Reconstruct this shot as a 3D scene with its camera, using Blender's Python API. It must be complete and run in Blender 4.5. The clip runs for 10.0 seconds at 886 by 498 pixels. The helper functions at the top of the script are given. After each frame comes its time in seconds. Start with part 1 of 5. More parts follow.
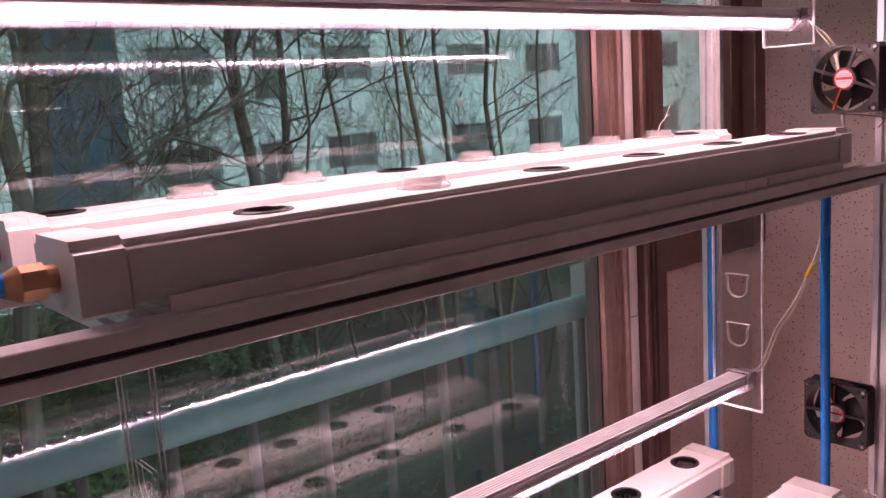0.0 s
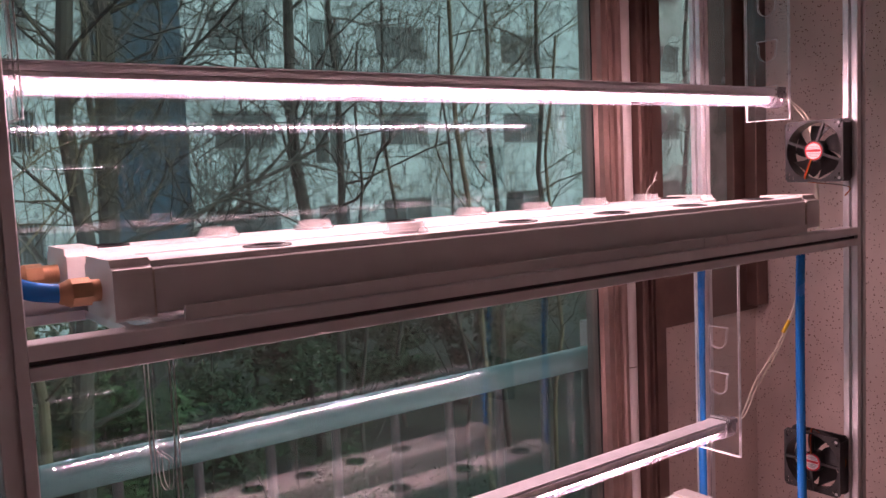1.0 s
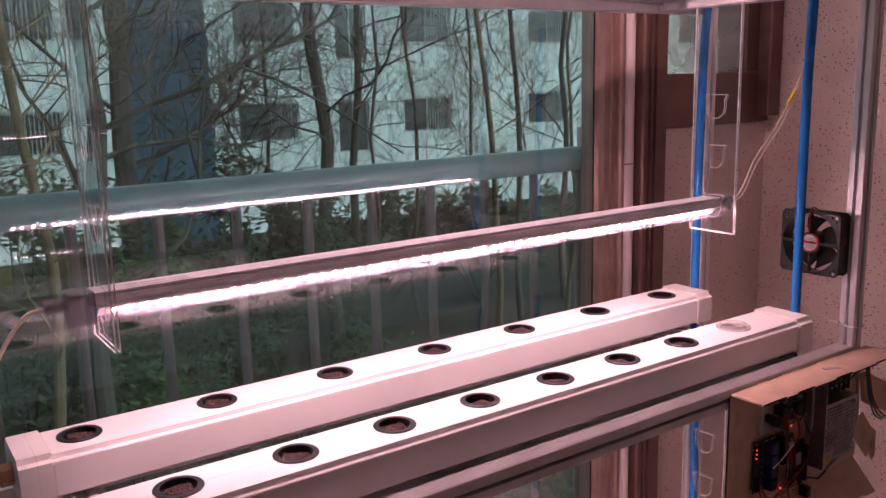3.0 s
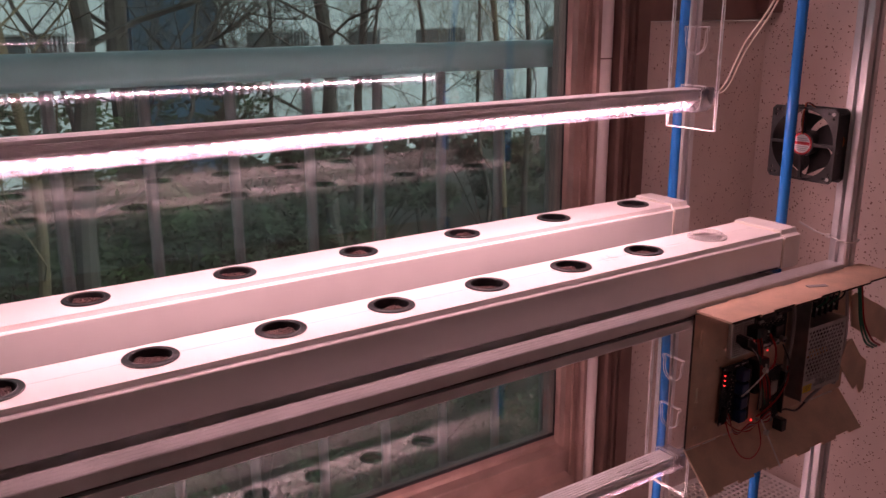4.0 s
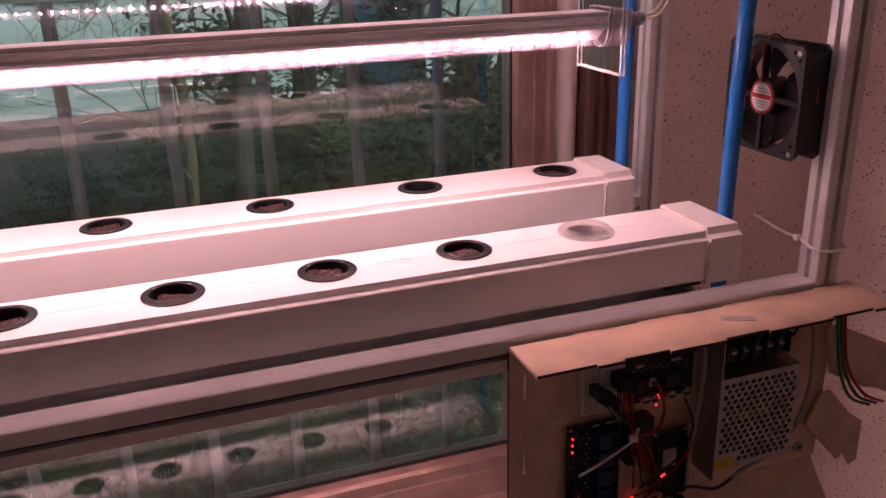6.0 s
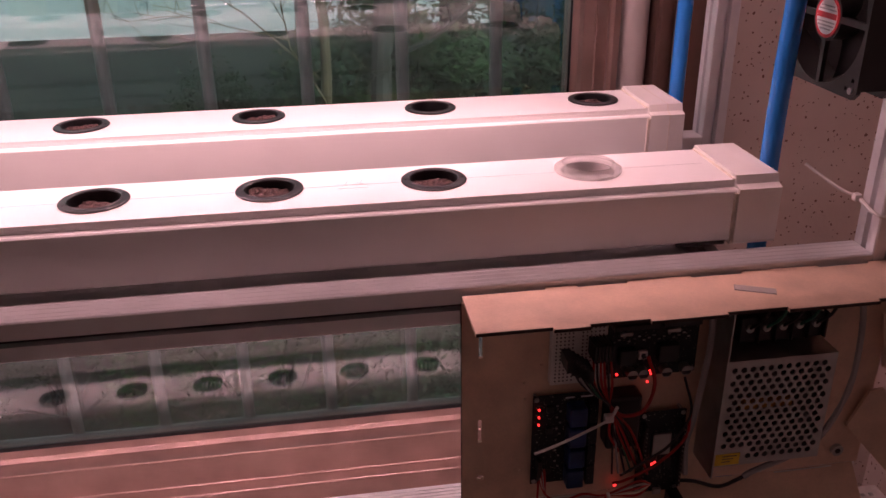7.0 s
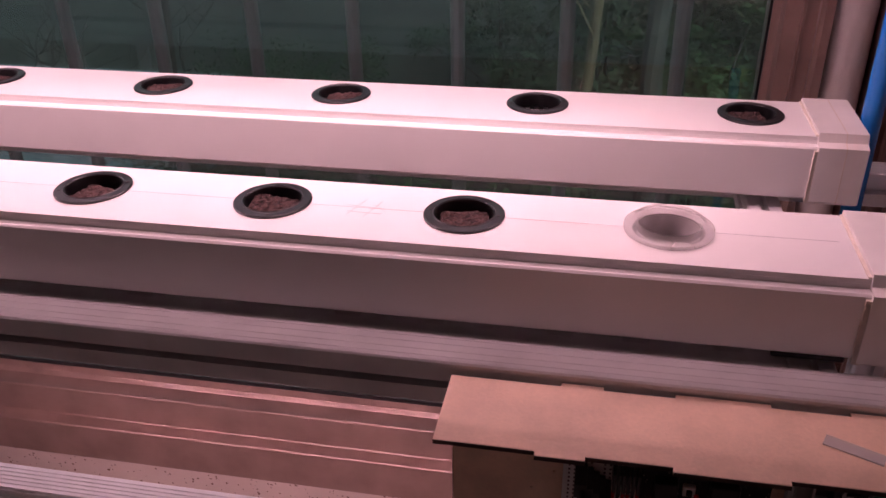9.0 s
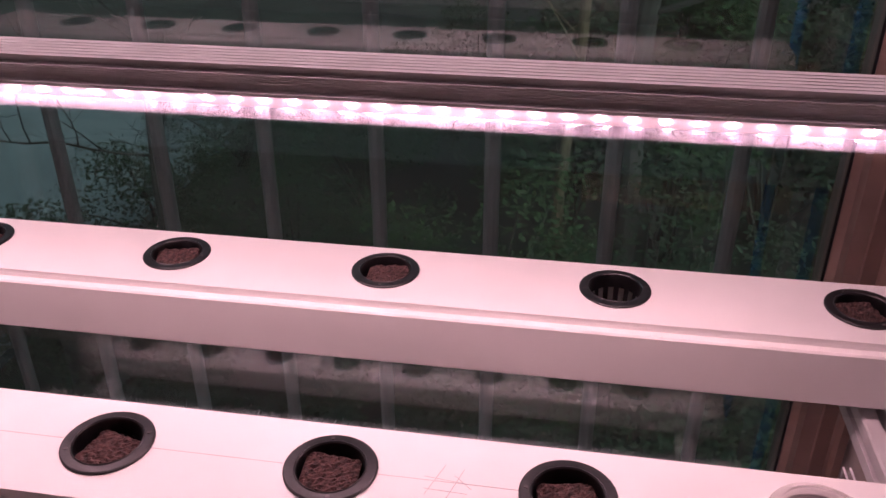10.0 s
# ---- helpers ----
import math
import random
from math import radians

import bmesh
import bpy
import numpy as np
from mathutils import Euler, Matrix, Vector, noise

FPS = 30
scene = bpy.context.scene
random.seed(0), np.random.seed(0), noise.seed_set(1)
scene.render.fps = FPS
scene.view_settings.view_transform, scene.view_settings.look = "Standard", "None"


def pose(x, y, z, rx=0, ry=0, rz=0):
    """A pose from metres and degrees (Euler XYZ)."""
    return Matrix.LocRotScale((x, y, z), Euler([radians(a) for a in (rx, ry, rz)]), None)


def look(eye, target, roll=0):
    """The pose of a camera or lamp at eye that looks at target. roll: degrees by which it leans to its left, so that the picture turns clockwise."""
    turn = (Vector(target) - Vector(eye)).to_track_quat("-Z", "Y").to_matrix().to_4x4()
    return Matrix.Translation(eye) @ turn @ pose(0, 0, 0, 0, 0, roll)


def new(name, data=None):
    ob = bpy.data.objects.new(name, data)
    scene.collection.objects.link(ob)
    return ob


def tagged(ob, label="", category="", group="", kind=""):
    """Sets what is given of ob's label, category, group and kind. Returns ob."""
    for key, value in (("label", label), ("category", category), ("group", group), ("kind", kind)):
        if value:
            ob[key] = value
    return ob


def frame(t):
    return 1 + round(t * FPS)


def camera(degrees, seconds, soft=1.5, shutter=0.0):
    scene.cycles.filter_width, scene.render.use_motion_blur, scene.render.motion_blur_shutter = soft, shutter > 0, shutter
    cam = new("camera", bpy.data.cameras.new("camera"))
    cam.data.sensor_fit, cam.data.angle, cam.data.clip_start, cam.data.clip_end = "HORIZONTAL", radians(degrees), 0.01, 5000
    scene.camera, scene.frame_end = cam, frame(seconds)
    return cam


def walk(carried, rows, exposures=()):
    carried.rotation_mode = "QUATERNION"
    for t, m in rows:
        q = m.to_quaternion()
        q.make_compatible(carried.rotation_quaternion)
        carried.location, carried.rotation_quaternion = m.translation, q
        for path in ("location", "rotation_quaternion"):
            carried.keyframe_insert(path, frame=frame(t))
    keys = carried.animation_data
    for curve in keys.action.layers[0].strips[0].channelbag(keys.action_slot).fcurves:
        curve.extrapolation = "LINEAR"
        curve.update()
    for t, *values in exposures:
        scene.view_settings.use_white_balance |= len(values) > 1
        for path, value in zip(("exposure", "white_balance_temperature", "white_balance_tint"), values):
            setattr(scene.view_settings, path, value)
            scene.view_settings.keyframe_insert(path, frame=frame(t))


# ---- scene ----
cam = camera(54.8, 10.0)
# stops, kelvin, tint of the picture
EXPOSURES = [(0.0, 0.98, 6550, 11), (2.5, 1.03, 6600, 13), (5.0, 0.74, 7400, 24), (7.0, 0.80, 7000, 15), (8.0, 0.70, 6800, 17), (9.0, 0.50, 6500, 16), (10.0, 0.15, 6500, 13)]
SKY, SUN, LED = 0.104, 0.36, 320.0
LEDCOL = (1.0, 0.58, 0.645)
PATH = [
    (0, (-0.211, 0.021, 1.884), (1.046, 1.539, 1.546), -3.8),
    (0.5, (-0.243, -0.118, 1.907), (0.953, 1.476, 1.733), -3.2),
    (1, (-0.25, -0.183, 1.87), (0.925, 1.425, 1.691), -2.6),
    (1.5, (-0.245, -0.177, 1.769), (0.906, 1.438, 1.513), -2.5),
    (2, (-0.231, -0.167, 1.704), (0.902, 1.457, 1.422), -2.4),
    (2.5, (-0.207, -0.172, 1.644), (0.923, 1.45, 1.343), -2.1),
    (3, (-0.15, -0.171, 1.574), (0.962, 1.445, 1.186), -1.5),
    (3.2, (-0.117, -0.164, 1.544), (0.989, 1.446, 1.116), -1.1),
    (4.5, (0.223, -0.052, 1.448), (1.196, 1.595, 0.865), -0.6),
    (5, (0.425, -0.036, 1.454), (1.203, 1.691, 0.811), -2.0),
    (5.5, (0.554, -0.036, 1.448), (1.238, 1.723, 0.786), -1.9),
    (6.8, (0.87, 0.043, 1.39), (1.239, 1.838, 0.589), -0.9),
    (7, (0.886, 0.05, 1.381), (1.153, 1.849, 0.548), -0.7),
    (7.5, (0.959, 0.08, 1.378), (0.919, 1.844, 0.435), -1.8),
    (8, (1.047, 0.13, 1.378), (0.789, 1.849, 0.39), -2.5),
    (8.5, (1.089, 0.159, 1.367), (0.747, 1.87, 0.389), -2.1),
    (9, (1.076, 0.225, 1.398), (0.732, 1.934, 0.418), -1.1),
    (9.5, (1.021, 0.339, 1.47), (0.706, 2.062, 0.503), 0.2),
    (10, (0.972, 0.386, 1.491), (0.687, 2.111, 0.519), -0.2),
]
walk(cam, [(t, look(eye, target, roll)) for t, eye, target, roll in PATH], EXPOSURES)

# ---------- world, sun, exposure ----------
world = bpy.data.worlds.new("overcast_sky")
scene.world = world
world.use_nodes = True
wn = world.node_tree
wn.nodes.clear()
sky = wn.nodes.new("ShaderNodeTexSky")
sky.sky_type = "NISHITA"
sky.sun_disc = False
sky.sun_elevation, sky.sun_rotation = radians(32), radians(150)
sky.dust_density = 4.0
bg = wn.nodes.new("ShaderNodeBackground")
bg.inputs["Strength"].default_value = SKY
wo = wn.nodes.new("ShaderNodeOutputWorld")
cloud = wn.nodes.new("ShaderNodeHueSaturation")      # overcast: most of the blue gone
cloud.inputs["Saturation"].default_value = 0.35
wn.links.new(sky.outputs[0], cloud.inputs["Color"])
wn.links.new(cloud.outputs[0], bg.inputs[0])
wn.links.new(bg.outputs[0], wo.inputs[0])
sun_data = bpy.data.lights.new("sun", "SUN")
sun_data.energy, sun_data.angle, sun_data.color = SUN, radians(20), (1.0, 0.97, 0.92)
sun = new("sun", sun_data)
sun.matrix_world = look((0, 0, 30), (-7, 14, 16))


# ---------- materials ----------
def mat(name, color, rough=0.5, metal=0.0, vary=0.12, scale=18.0, bump=0.0, bscale=200.0, dark=None, spec=0.5, stretch=(1, 1, 1), grain=0.0):
    """Principled surface with colour variation at two scales and a fine relief."""
    m = bpy.data.materials.new(name)
    m.use_nodes = True
    nt = m.node_tree
    n, l = nt.nodes, nt.links
    p = n["Principled BSDF"]
    p.inputs["Roughness"].default_value = rough
    p.inputs["Metallic"].default_value = metal
    p.inputs["Specular IOR Level"].default_value = spec
    tc = n.new("ShaderNodeTexCoord")
    mp = n.new("ShaderNodeMapping")
    mp.inputs["Scale"].default_value = stretch
    l.new(tc.outputs["Object"], mp.inputs[0])
    big = n.new("ShaderNodeTexNoise")
    big.inputs["Scale"].default_value = scale
    big.inputs["Detail"].default_value = 5
    l.new(mp.outputs[0], big.inputs["Vector"])
    fine = n.new("ShaderNodeTexNoise")
    fine.inputs["Scale"].default_value = bscale
    fine.inputs["Detail"].default_value = 3
    l.new(mp.outputs[0], fine.inputs["Vector"])
    mix = n.new("ShaderNodeMix")
    mix.data_type = "RGBA"
    d = dark or tuple(c * (1 - vary * 2.2) for c in color)
    mix.inputs[6].default_value = (*d, 1)
    mix.inputs[7].default_value = (*color, 1)
    ramp = n.new("ShaderNodeMapRange")
    ramp.inputs[1].default_value, ramp.inputs[2].default_value = 0.3, 0.62
    l.new(big.outputs[0], ramp.inputs[0])
    l.new(ramp.outputs[0], mix.inputs[0])
    out = mix.outputs[2]
    if grain:
        g = n.new("ShaderNodeMix")
        g.data_type = "RGBA"
        g.blend_type = "MULTIPLY"
        g.inputs[0].default_value = grain
        l.new(out, g.inputs[6])
        l.new(fine.outputs[0], g.inputs[7])
        out = g.outputs[2]
    l.new(out, p.inputs["Base Color"])
    rr = n.new("ShaderNodeMapRange")
    rr.inputs[3].default_value, rr.inputs[4].default_value = max(0.02, rough - 0.1), min(1, rough + 0.1)
    l.new(big.outputs[0], rr.inputs[0])
    l.new(rr.outputs[0], p.inputs["Roughness"])
    if bump:
        b = n.new("ShaderNodeBump")
        b.inputs["Strength"].default_value = bump
        b.inputs["Distance"].default_value = 0.001
        l.new(fine.outputs[0], b.inputs["Height"])
        l.new(b.outputs[0], p.inputs["Normal"])
    return m


def glow(name, color, strength):
    m = bpy.data.materials.new(name)
    m.use_nodes = True
    p = m.node_tree.nodes["Principled BSDF"]
    p.inputs["Base Color"].default_value = (*color, 1)
    p.inputs["Emission Color"].default_value = (*color, 1)
    p.inputs["Emission Strength"].default_value = strength
    return m


def pane(name, tint, ior, rough=0.0, haze=0.0, dust=(0.7, 0.7, 0.68), scatter=False):
    """Clear sheet: tinted see-through with a Fresnel gloss and a little dust."""
    m = bpy.data.materials.new(name)
    m.use_nodes = True
    nt = m.node_tree
    n, l = nt.nodes, nt.links
    n.remove(n["Principled BSDF"])
    tr = n.new("ShaderNodeBsdfTransparent")
    tr.inputs[0].default_value = (*tint, 1)
    gl = n.new("ShaderNodeBsdfGlossy")
    gl.inputs["Roughness"].default_value = rough
    lw = n.new("ShaderNodeLayerWeight")
    lw.inputs[0].default_value = 0.5
    pw = n.new("ShaderNodeMath")
    pw.operation = "POWER"
    pw.inputs[1].default_value = 5.0
    l.new(lw.outputs["Facing"], pw.inputs[0])
    f0 = ((ior - 1) / (ior + 1)) ** 2
    fr = n.new("ShaderNodeMapRange")
    fr.inputs[3].default_value, fr.inputs[4].default_value = f0, 1.0
    l.new(pw.outputs[0], fr.inputs[0])
    mx = n.new("ShaderNodeMixShader")
    l.new(fr.outputs[0], mx.inputs[0])
    l.new(tr.outputs[0], mx.inputs[1])
    l.new(gl.outputs[0], mx.inputs[2])
    last = mx
    if haze:
        df = n.new("ShaderNodeBsdfTranslucent" if scatter else "ShaderNodeBsdfDiffuse")
        df.inputs[0].default_value = (*dust, 1)
        tc = n.new("ShaderNodeTexCoord")
        ns = n.new("ShaderNodeTexNoise")
        ns.inputs["Scale"].default_value = 6
        ns.inputs["Detail"].default_value = 8
        l.new(tc.outputs["Object"], ns.inputs["Vector"])
        mr = n.new("ShaderNodeMapRange")
        mr.inputs[1].default_value, mr.inputs[2].default_value = 0.42, 0.75
        mr.inputs[3].default_value, mr.inputs[4].default_value = haze * 0.35, haze
        l.new(ns.outputs[0], mr.inputs[0])
        m2 = n.new("ShaderNodeMixShader")
        l.new(mr.outputs[0], m2.inputs[0])
        l.new(mx.outputs[0], m2.inputs[1])
        l.new(df.outputs[0], m2.inputs[2])
        last = m2
    l.new(last.outputs[0], n["Material Output"].inputs[0])
    return m


def speckled(name, base, speck, density):
    """Painted plaster with small dark flecks."""
    m = mat(name, base, 0.75, vary=0.06, scale=7, bump=0.35, bscale=160)
    n, l = m.node_tree.nodes, m.node_tree.links
    p = n["Principled BSDF"]
    src = p.inputs["Base Color"].links[0].from_socket
    tc = n.new("ShaderNodeTexCoord")
    out = src
    for sc, lim in ((density, 0.15), (density * 0.5, 0.085)):
        nz = n.new("ShaderNodeTexNoise")
        nz.inputs["Scale"].default_value = 40
        wv = n.new("ShaderNodeMix")
        wv.data_type = "VECTOR"
        wv.inputs[0].default_value = 0.012
        l.new(tc.outputs["Object"], nz.inputs["Vector"])
        l.new(tc.outputs["Object"], wv.inputs[4])
        l.new(nz.outputs["Color"], wv.inputs[5])
        v = n.new("ShaderNodeTexVoronoi")
        v.inputs["Scale"].default_value = sc
        l.new(wv.outputs[1], v.inputs["Vector"])
        lt = n.new("ShaderNodeMath")
        lt.operation = "LESS_THAN"
        l.new(v.outputs["Distance"], lt.inputs[0])
        rnd = n.new("ShaderNodeSeparateColor")
        l.new(v.outputs["Color"], rnd.inputs[0])
        ml = n.new("ShaderNodeMath")
        ml.operation = "MULTIPLY"
        ml.inputs[1].default_value = lim * 1.7
        l.new(rnd.outputs[0], ml.inputs[0])
        l.new(ml.outputs[0], lt.inputs[1])
        mx = n.new("ShaderNodeMix")
        mx.data_type = "RGBA"
        mx.inputs[7].default_value = (*speck, 1)
        l.new(out, mx.inputs[6])
        l.new(lt.outputs[0], mx.inputs[0])
        out = mx.outputs[2]
    l.new(out, p.inputs["Base Color"])
    return m


M_PVC = mat("white_pvc", (0.80, 0.78, 0.77), 0.36, vary=0.03, scale=9, bump=0.06, bscale=420)
M_CAP = mat("white_pvc_cap", (0.78, 0.75, 0.72), 0.42, vary=0.05, scale=25, bump=0.08, bscale=420)
M_GLUE = mat("yellowed_sealant", (0.74, 0.67, 0.58), 0.4, vary=0.08, scale=60, bump=0.4, bscale=150)
M_ALU = mat("anodised_aluminium", (0.80, 0.79, 0.80), 0.42, 0.45, vary=0.05, scale=20, bump=0.10, bscale=500, stretch=(1, 1, 1))
# shade inside slots and holes put into the colour; base plate uses it too
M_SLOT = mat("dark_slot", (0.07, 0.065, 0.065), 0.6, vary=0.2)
M_LEDALU = mat("ribbed_light_aluminium", (0.85, 0.84, 0.86), 0.5, 0.0, vary=0.05, scale=30, bump=0.08, bscale=500)
M_BLACK = mat("black_plastic", (0.018, 0.018, 0.02), 0.33, vary=0.25, scale=80, bump=0.12, bscale=500)
M_FAN = mat("black_fan_plastic", (0.018, 0.017, 0.017), 0.36, vary=0.2, scale=60, bump=0.15, bscale=700)
M_FOAM = mat("brown_grow_sponge", (0.080, 0.040, 0.037), 0.95, vary=0.4, scale=300, bump=1.0, bscale=900, dark=(0.012, 0.006, 0.005))
M_CLEARCUP = pane("frosted_clear_plastic", (0.93, 0.92, 0.92), 1.35, 0.25, 0.42)
M_CUPWALL = pane("frosted_cup_wall", (0.93, 0.90, 0.90), 1.35, 0.3, 2.2, (0.85, 0.82, 0.82))
M_ACRYL = pane("clear_acrylic", (0.965, 0.97, 0.97), 1.42, 0.02, 0.015)
# near-white colour stands in for light carried to the acrylic's edges
M_ACRYL_EDGE = mat("lit_acrylic_edge_white", (0.94, 0.95, 0.95), 0.25, vary=0.2, scale=40, spec=0.9)
# lavender scatter in the cover also stands in for bloom round the chips
M_COVER = pane("led_cover", (0.96, 0.94, 0.97), 1.4, 0.05, 0.046, (0.86, 0.82, 1.0), True)
M_ENDCAP = pane("smoky_end_cap", (0.66, 0.64, 0.70), 1.45, 0.15, 0.35)
M_CHIP = glow("led_chip", LEDCOL, LED)
M_CHIP_TOP = glow("led_chip_of_long_light", LEDCOL, LED * 1.6)
M_CHIP_FAR = glow("led_chip_of_dim_light", LEDCOL, LED * 0.10)
M_PCB = mat("white_led_board", (0.8, 0.8, 0.8), 0.5, vary=0.05)
M_GLASS = pane("green_tinted_window_glass", (0.79, 0.905, 0.92), 1.25, 0.0, 0.003)
M_GLASS2 = pane("green_tinted_inner_glass", (0.84, 0.93, 0.94), 1.92, 0.0, 0.011)
M_BRONZE = mat("bronze_brown_window_frame", (0.34, 0.228, 0.196), 0.34, 0.30, vary=0.12, scale=14, bump=0.10, bscale=300, stretch=(1, 1, 1))
M_BRONZE_D = mat("dark_bronze_window_frame", (0.19, 0.115, 0.095), 0.36, 0.35, vary=0.12, scale=14, bump=0.10, bscale=300)
M_PIPE = mat("cream_painted_pipe", (0.72, 0.66, 0.63), 0.5, vary=0.06, scale=12, bump=0.1, bscale=200)
M_WALL = speckled("speckled_wall_paint", (0.71, 0.60, 0.545), (0.20, 0.105, 0.08), 120)
M_FLOOR = mat("warm_grey_floor_tile", (0.44, 0.39, 0.35), 0.5, vary=0.08, scale=5, bump=0.1)
M_CEIL = mat("white_ceiling_paint", (0.82, 0.80, 0.78), 0.9, vary=0.04, scale=4, bump=0.2, bscale=120)
# tone chosen for how much light the unseen walls bounce back
M_ROOM = mat("room_wall_paint", (0.64, 0.58, 0.54), 0.85, vary=0.06, scale=4, bump=0.2, bscale=120)
M_HOSE = mat("blue_air_hose", (0.015, 0.20, 0.62), 0.24, vary=0.08, scale=20, bump=0.05, bscale=200)
M_BRASS = mat("brass_fitting", (0.50, 0.28, 0.15), 0.40, 0.45, vary=0.15, scale=40, bump=0.1, bscale=300)
M_MDF = mat("laser_cut_board", (0.80, 0.57, 0.42), 0.62, vary=0.10, scale=26, bump=0.25, bscale=420, grain=0.18)
M_BURNT = mat("charred_board_edge", (0.045, 0.022, 0.015), 0.8, vary=0.3, scale=80)
M_STEEL = mat("galvanised_steel", (0.48, 0.48, 0.47), 0.36, 0.85, vary=0.12, scale=40, bump=0.08, bscale=400)
M_PCBK = speckled("black_circuit_board", (0.012, 0.015, 0.018), (0.30, 0.30, 0.27), 420)
M_FROST = pane("frosted_window_glass", (0.70, 0.84, 0.84), 1.5, 0.2, 0.55)
M_PCBB = mat("blue_relay", (0.012, 0.04, 0.14), 0.35, vary=0.2, scale=60)
M_WHITEP = mat("white_plastic", (0.72, 0.70, 0.68), 0.45, vary=0.06, scale=60, bump=0.05)
M_RED = mat("red_wire", (0.45, 0.015, 0.012), 0.4, vary=0.2)
M_GREENW = mat("green_wire", (0.01, 0.16, 0.09), 0.4, vary=0.2)
M_ORANGE = mat("orange_wire", (0.55, 0.16, 0.02), 0.4, vary=0.2)
M_YELLOW = mat("yellow_sticker", (0.70, 0.48, 0.03), 0.5, vary=0.1)
M_WIREW = mat("cream_wire", (0.70, 0.64, 0.52), 0.45, vary=0.1)
M_GREYW = mat("grey_cable", (0.42, 0.40, 0.40), 0.5, vary=0.1)
M_LABEL = mat("red_label", (0.62, 0.03, 0.045), 0.4, vary=0.1, scale=60)
M_LABELW = mat("white_label_print", (0.82, 0.80, 0.80), 0.45, vary=0.05)
M_PENCIL = mat("pencil_line", (0.56, 0.55, 0.56), 0.7, vary=0.2)
M_COPPER = mat("copper_coil", (0.50, 0.28, 0.08), 0.4, 0.6, vary=0.2)
M_INK = mat("printed_ink", (0.10, 0.09, 0.09), 0.6, vary=0.1)
M_CARTON = mat("printed_carton", (0.80, 0.76, 0.74), 0.45, vary=0.05, scale=15)
M_CARTONR = mat("red_print", (0.62, 0.05, 0.04), 0.45, vary=0.06)
M_LEDRED = glow("red_indicator", (1.0, 0.03, 0.03), 1.4)
M_LEDGREEN = glow("green_indicator", (0.05, 1.0, 0.15), 1.2)
M_RAILING = mat("pale_green_painted_railing", (0.66, 0.88, 0.80), 0.5, vary=0.08, scale=8, bump=0.1)
M_BALU = mat("grey_painted_baluster", (0.30, 0.265, 0.24), 0.45, vary=0.1, scale=12)
M_BARK = mat("grey_brown_bark", (0.085, 0.07, 0.058), 0.95, vary=0.3, scale=6, bump=1.0, bscale=40)
M_BARK2 = mat("ochre_bark", (0.17, 0.115, 0.065), 0.95, vary=0.25, scale=6, bump=1.0, bscale=40)
M_LEAF = mat("dark_evergreen_leaf", (0.032, 0.050, 0.022), 0.8, vary=0.15, scale=5)
M_LEAF2 = mat("yellow_green_leaf", (0.05, 0.085, 0.028), 0.8, vary=0.2, scale=5)
M_GROUND = mat("winter_ground", (0.045, 0.042, 0.03), 0.95, vary=0.35, scale=0.6, bump=0.5, bscale=20)
M_PAVE = mat("concrete_paving", (0.24, 0.25, 0.25), 0.9, vary=0.12, scale=0.8, bump=0.3, bscale=30)
M_FACADE = mat("white_render_facade", (0.60, 0.62, 0.62), 0.85, vary=0.07, scale=0.5, bump=0.2, bscale=30)
M_FBLUE = mat("blue_facade_panel", (0.012, 0.055, 0.095), 0.7, vary=0.15, scale=0.6)
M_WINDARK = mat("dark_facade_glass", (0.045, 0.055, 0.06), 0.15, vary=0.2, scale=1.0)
M_WINFR = mat("grey_facade_frame", (0.42, 0.43, 0.43), 0.6, vary=0.1)
M_ROOF = mat("grey_roof", (0.20, 0.20, 0.20), 0.8, vary=0.1, scale=1)
M_POT = mat("yellowed_plastic_tub", (0.62, 0.56, 0.30), 0.5, vary=0.1, scale=20)
M_BENCH = mat("grey_bench_laminate", (0.28, 0.27, 0.26), 0.5, vary=0.08, scale=6)
M_SPROUT = mat("pale_root_thread", (0.75, 0.74, 0.66), 0.6, vary=0.1)


# ---------- builders ----------
OFF = {}


def thing(name, loc, label, category, group="", kind=""):
    e = new(name)
    e.empty_display_size = 0.02
    e.location = loc
    OFF[e] = Vector(loc)
    return tagged(e, label, category, group, kind)


def part(name, bm, material, parent=None, label="", smooth=False):
    """Links a bmesh in world places as one mesh; under parent it becomes a part."""
    me = bpy.data.meshes.new(name)
    off = OFF[parent] if parent else Vector((0, 0, 0))
    bm.transform(Matrix.Translation(-off))
    bmesh.ops.recalc_face_normals(bm, faces=bm.faces)
    if smooth:
        for f in bm.faces:
            f.smooth = True
        for ed in bm.edges:
            if len(ed.link_faces) == 2 and ed.calc_face_angle(0) > 0.45:
                ed.smooth = False
    bm.to_mesh(me)
    bm.free()
    me.materials.append(material)
    ob = new(name, me)
    if parent:
        ob.parent = parent
    OFF[ob] = off
    return tagged(ob, label)


def B():
    return bmesh.new()


def box(bm, x0, x1, y0, y1, z0, z1, bev=0.0):
    r = bmesh.ops.create_cube(bm, size=1)
    vs = r["verts"]
    bmesh.ops.transform(bm, verts=vs, matrix=Matrix.Translation(((x0 + x1) / 2, (y0 + y1) / 2, (z0 + z1) / 2)) @ Matrix.Diagonal((x1 - x0, y1 - y0, z1 - z0, 1)))
    if bev:
        es = list({e for v in vs for e in v.link_edges})
        bmesh.ops.bevel(bm, geom=es, offset=bev, segments=2, affect="EDGES", profile=0.5)
    return bm


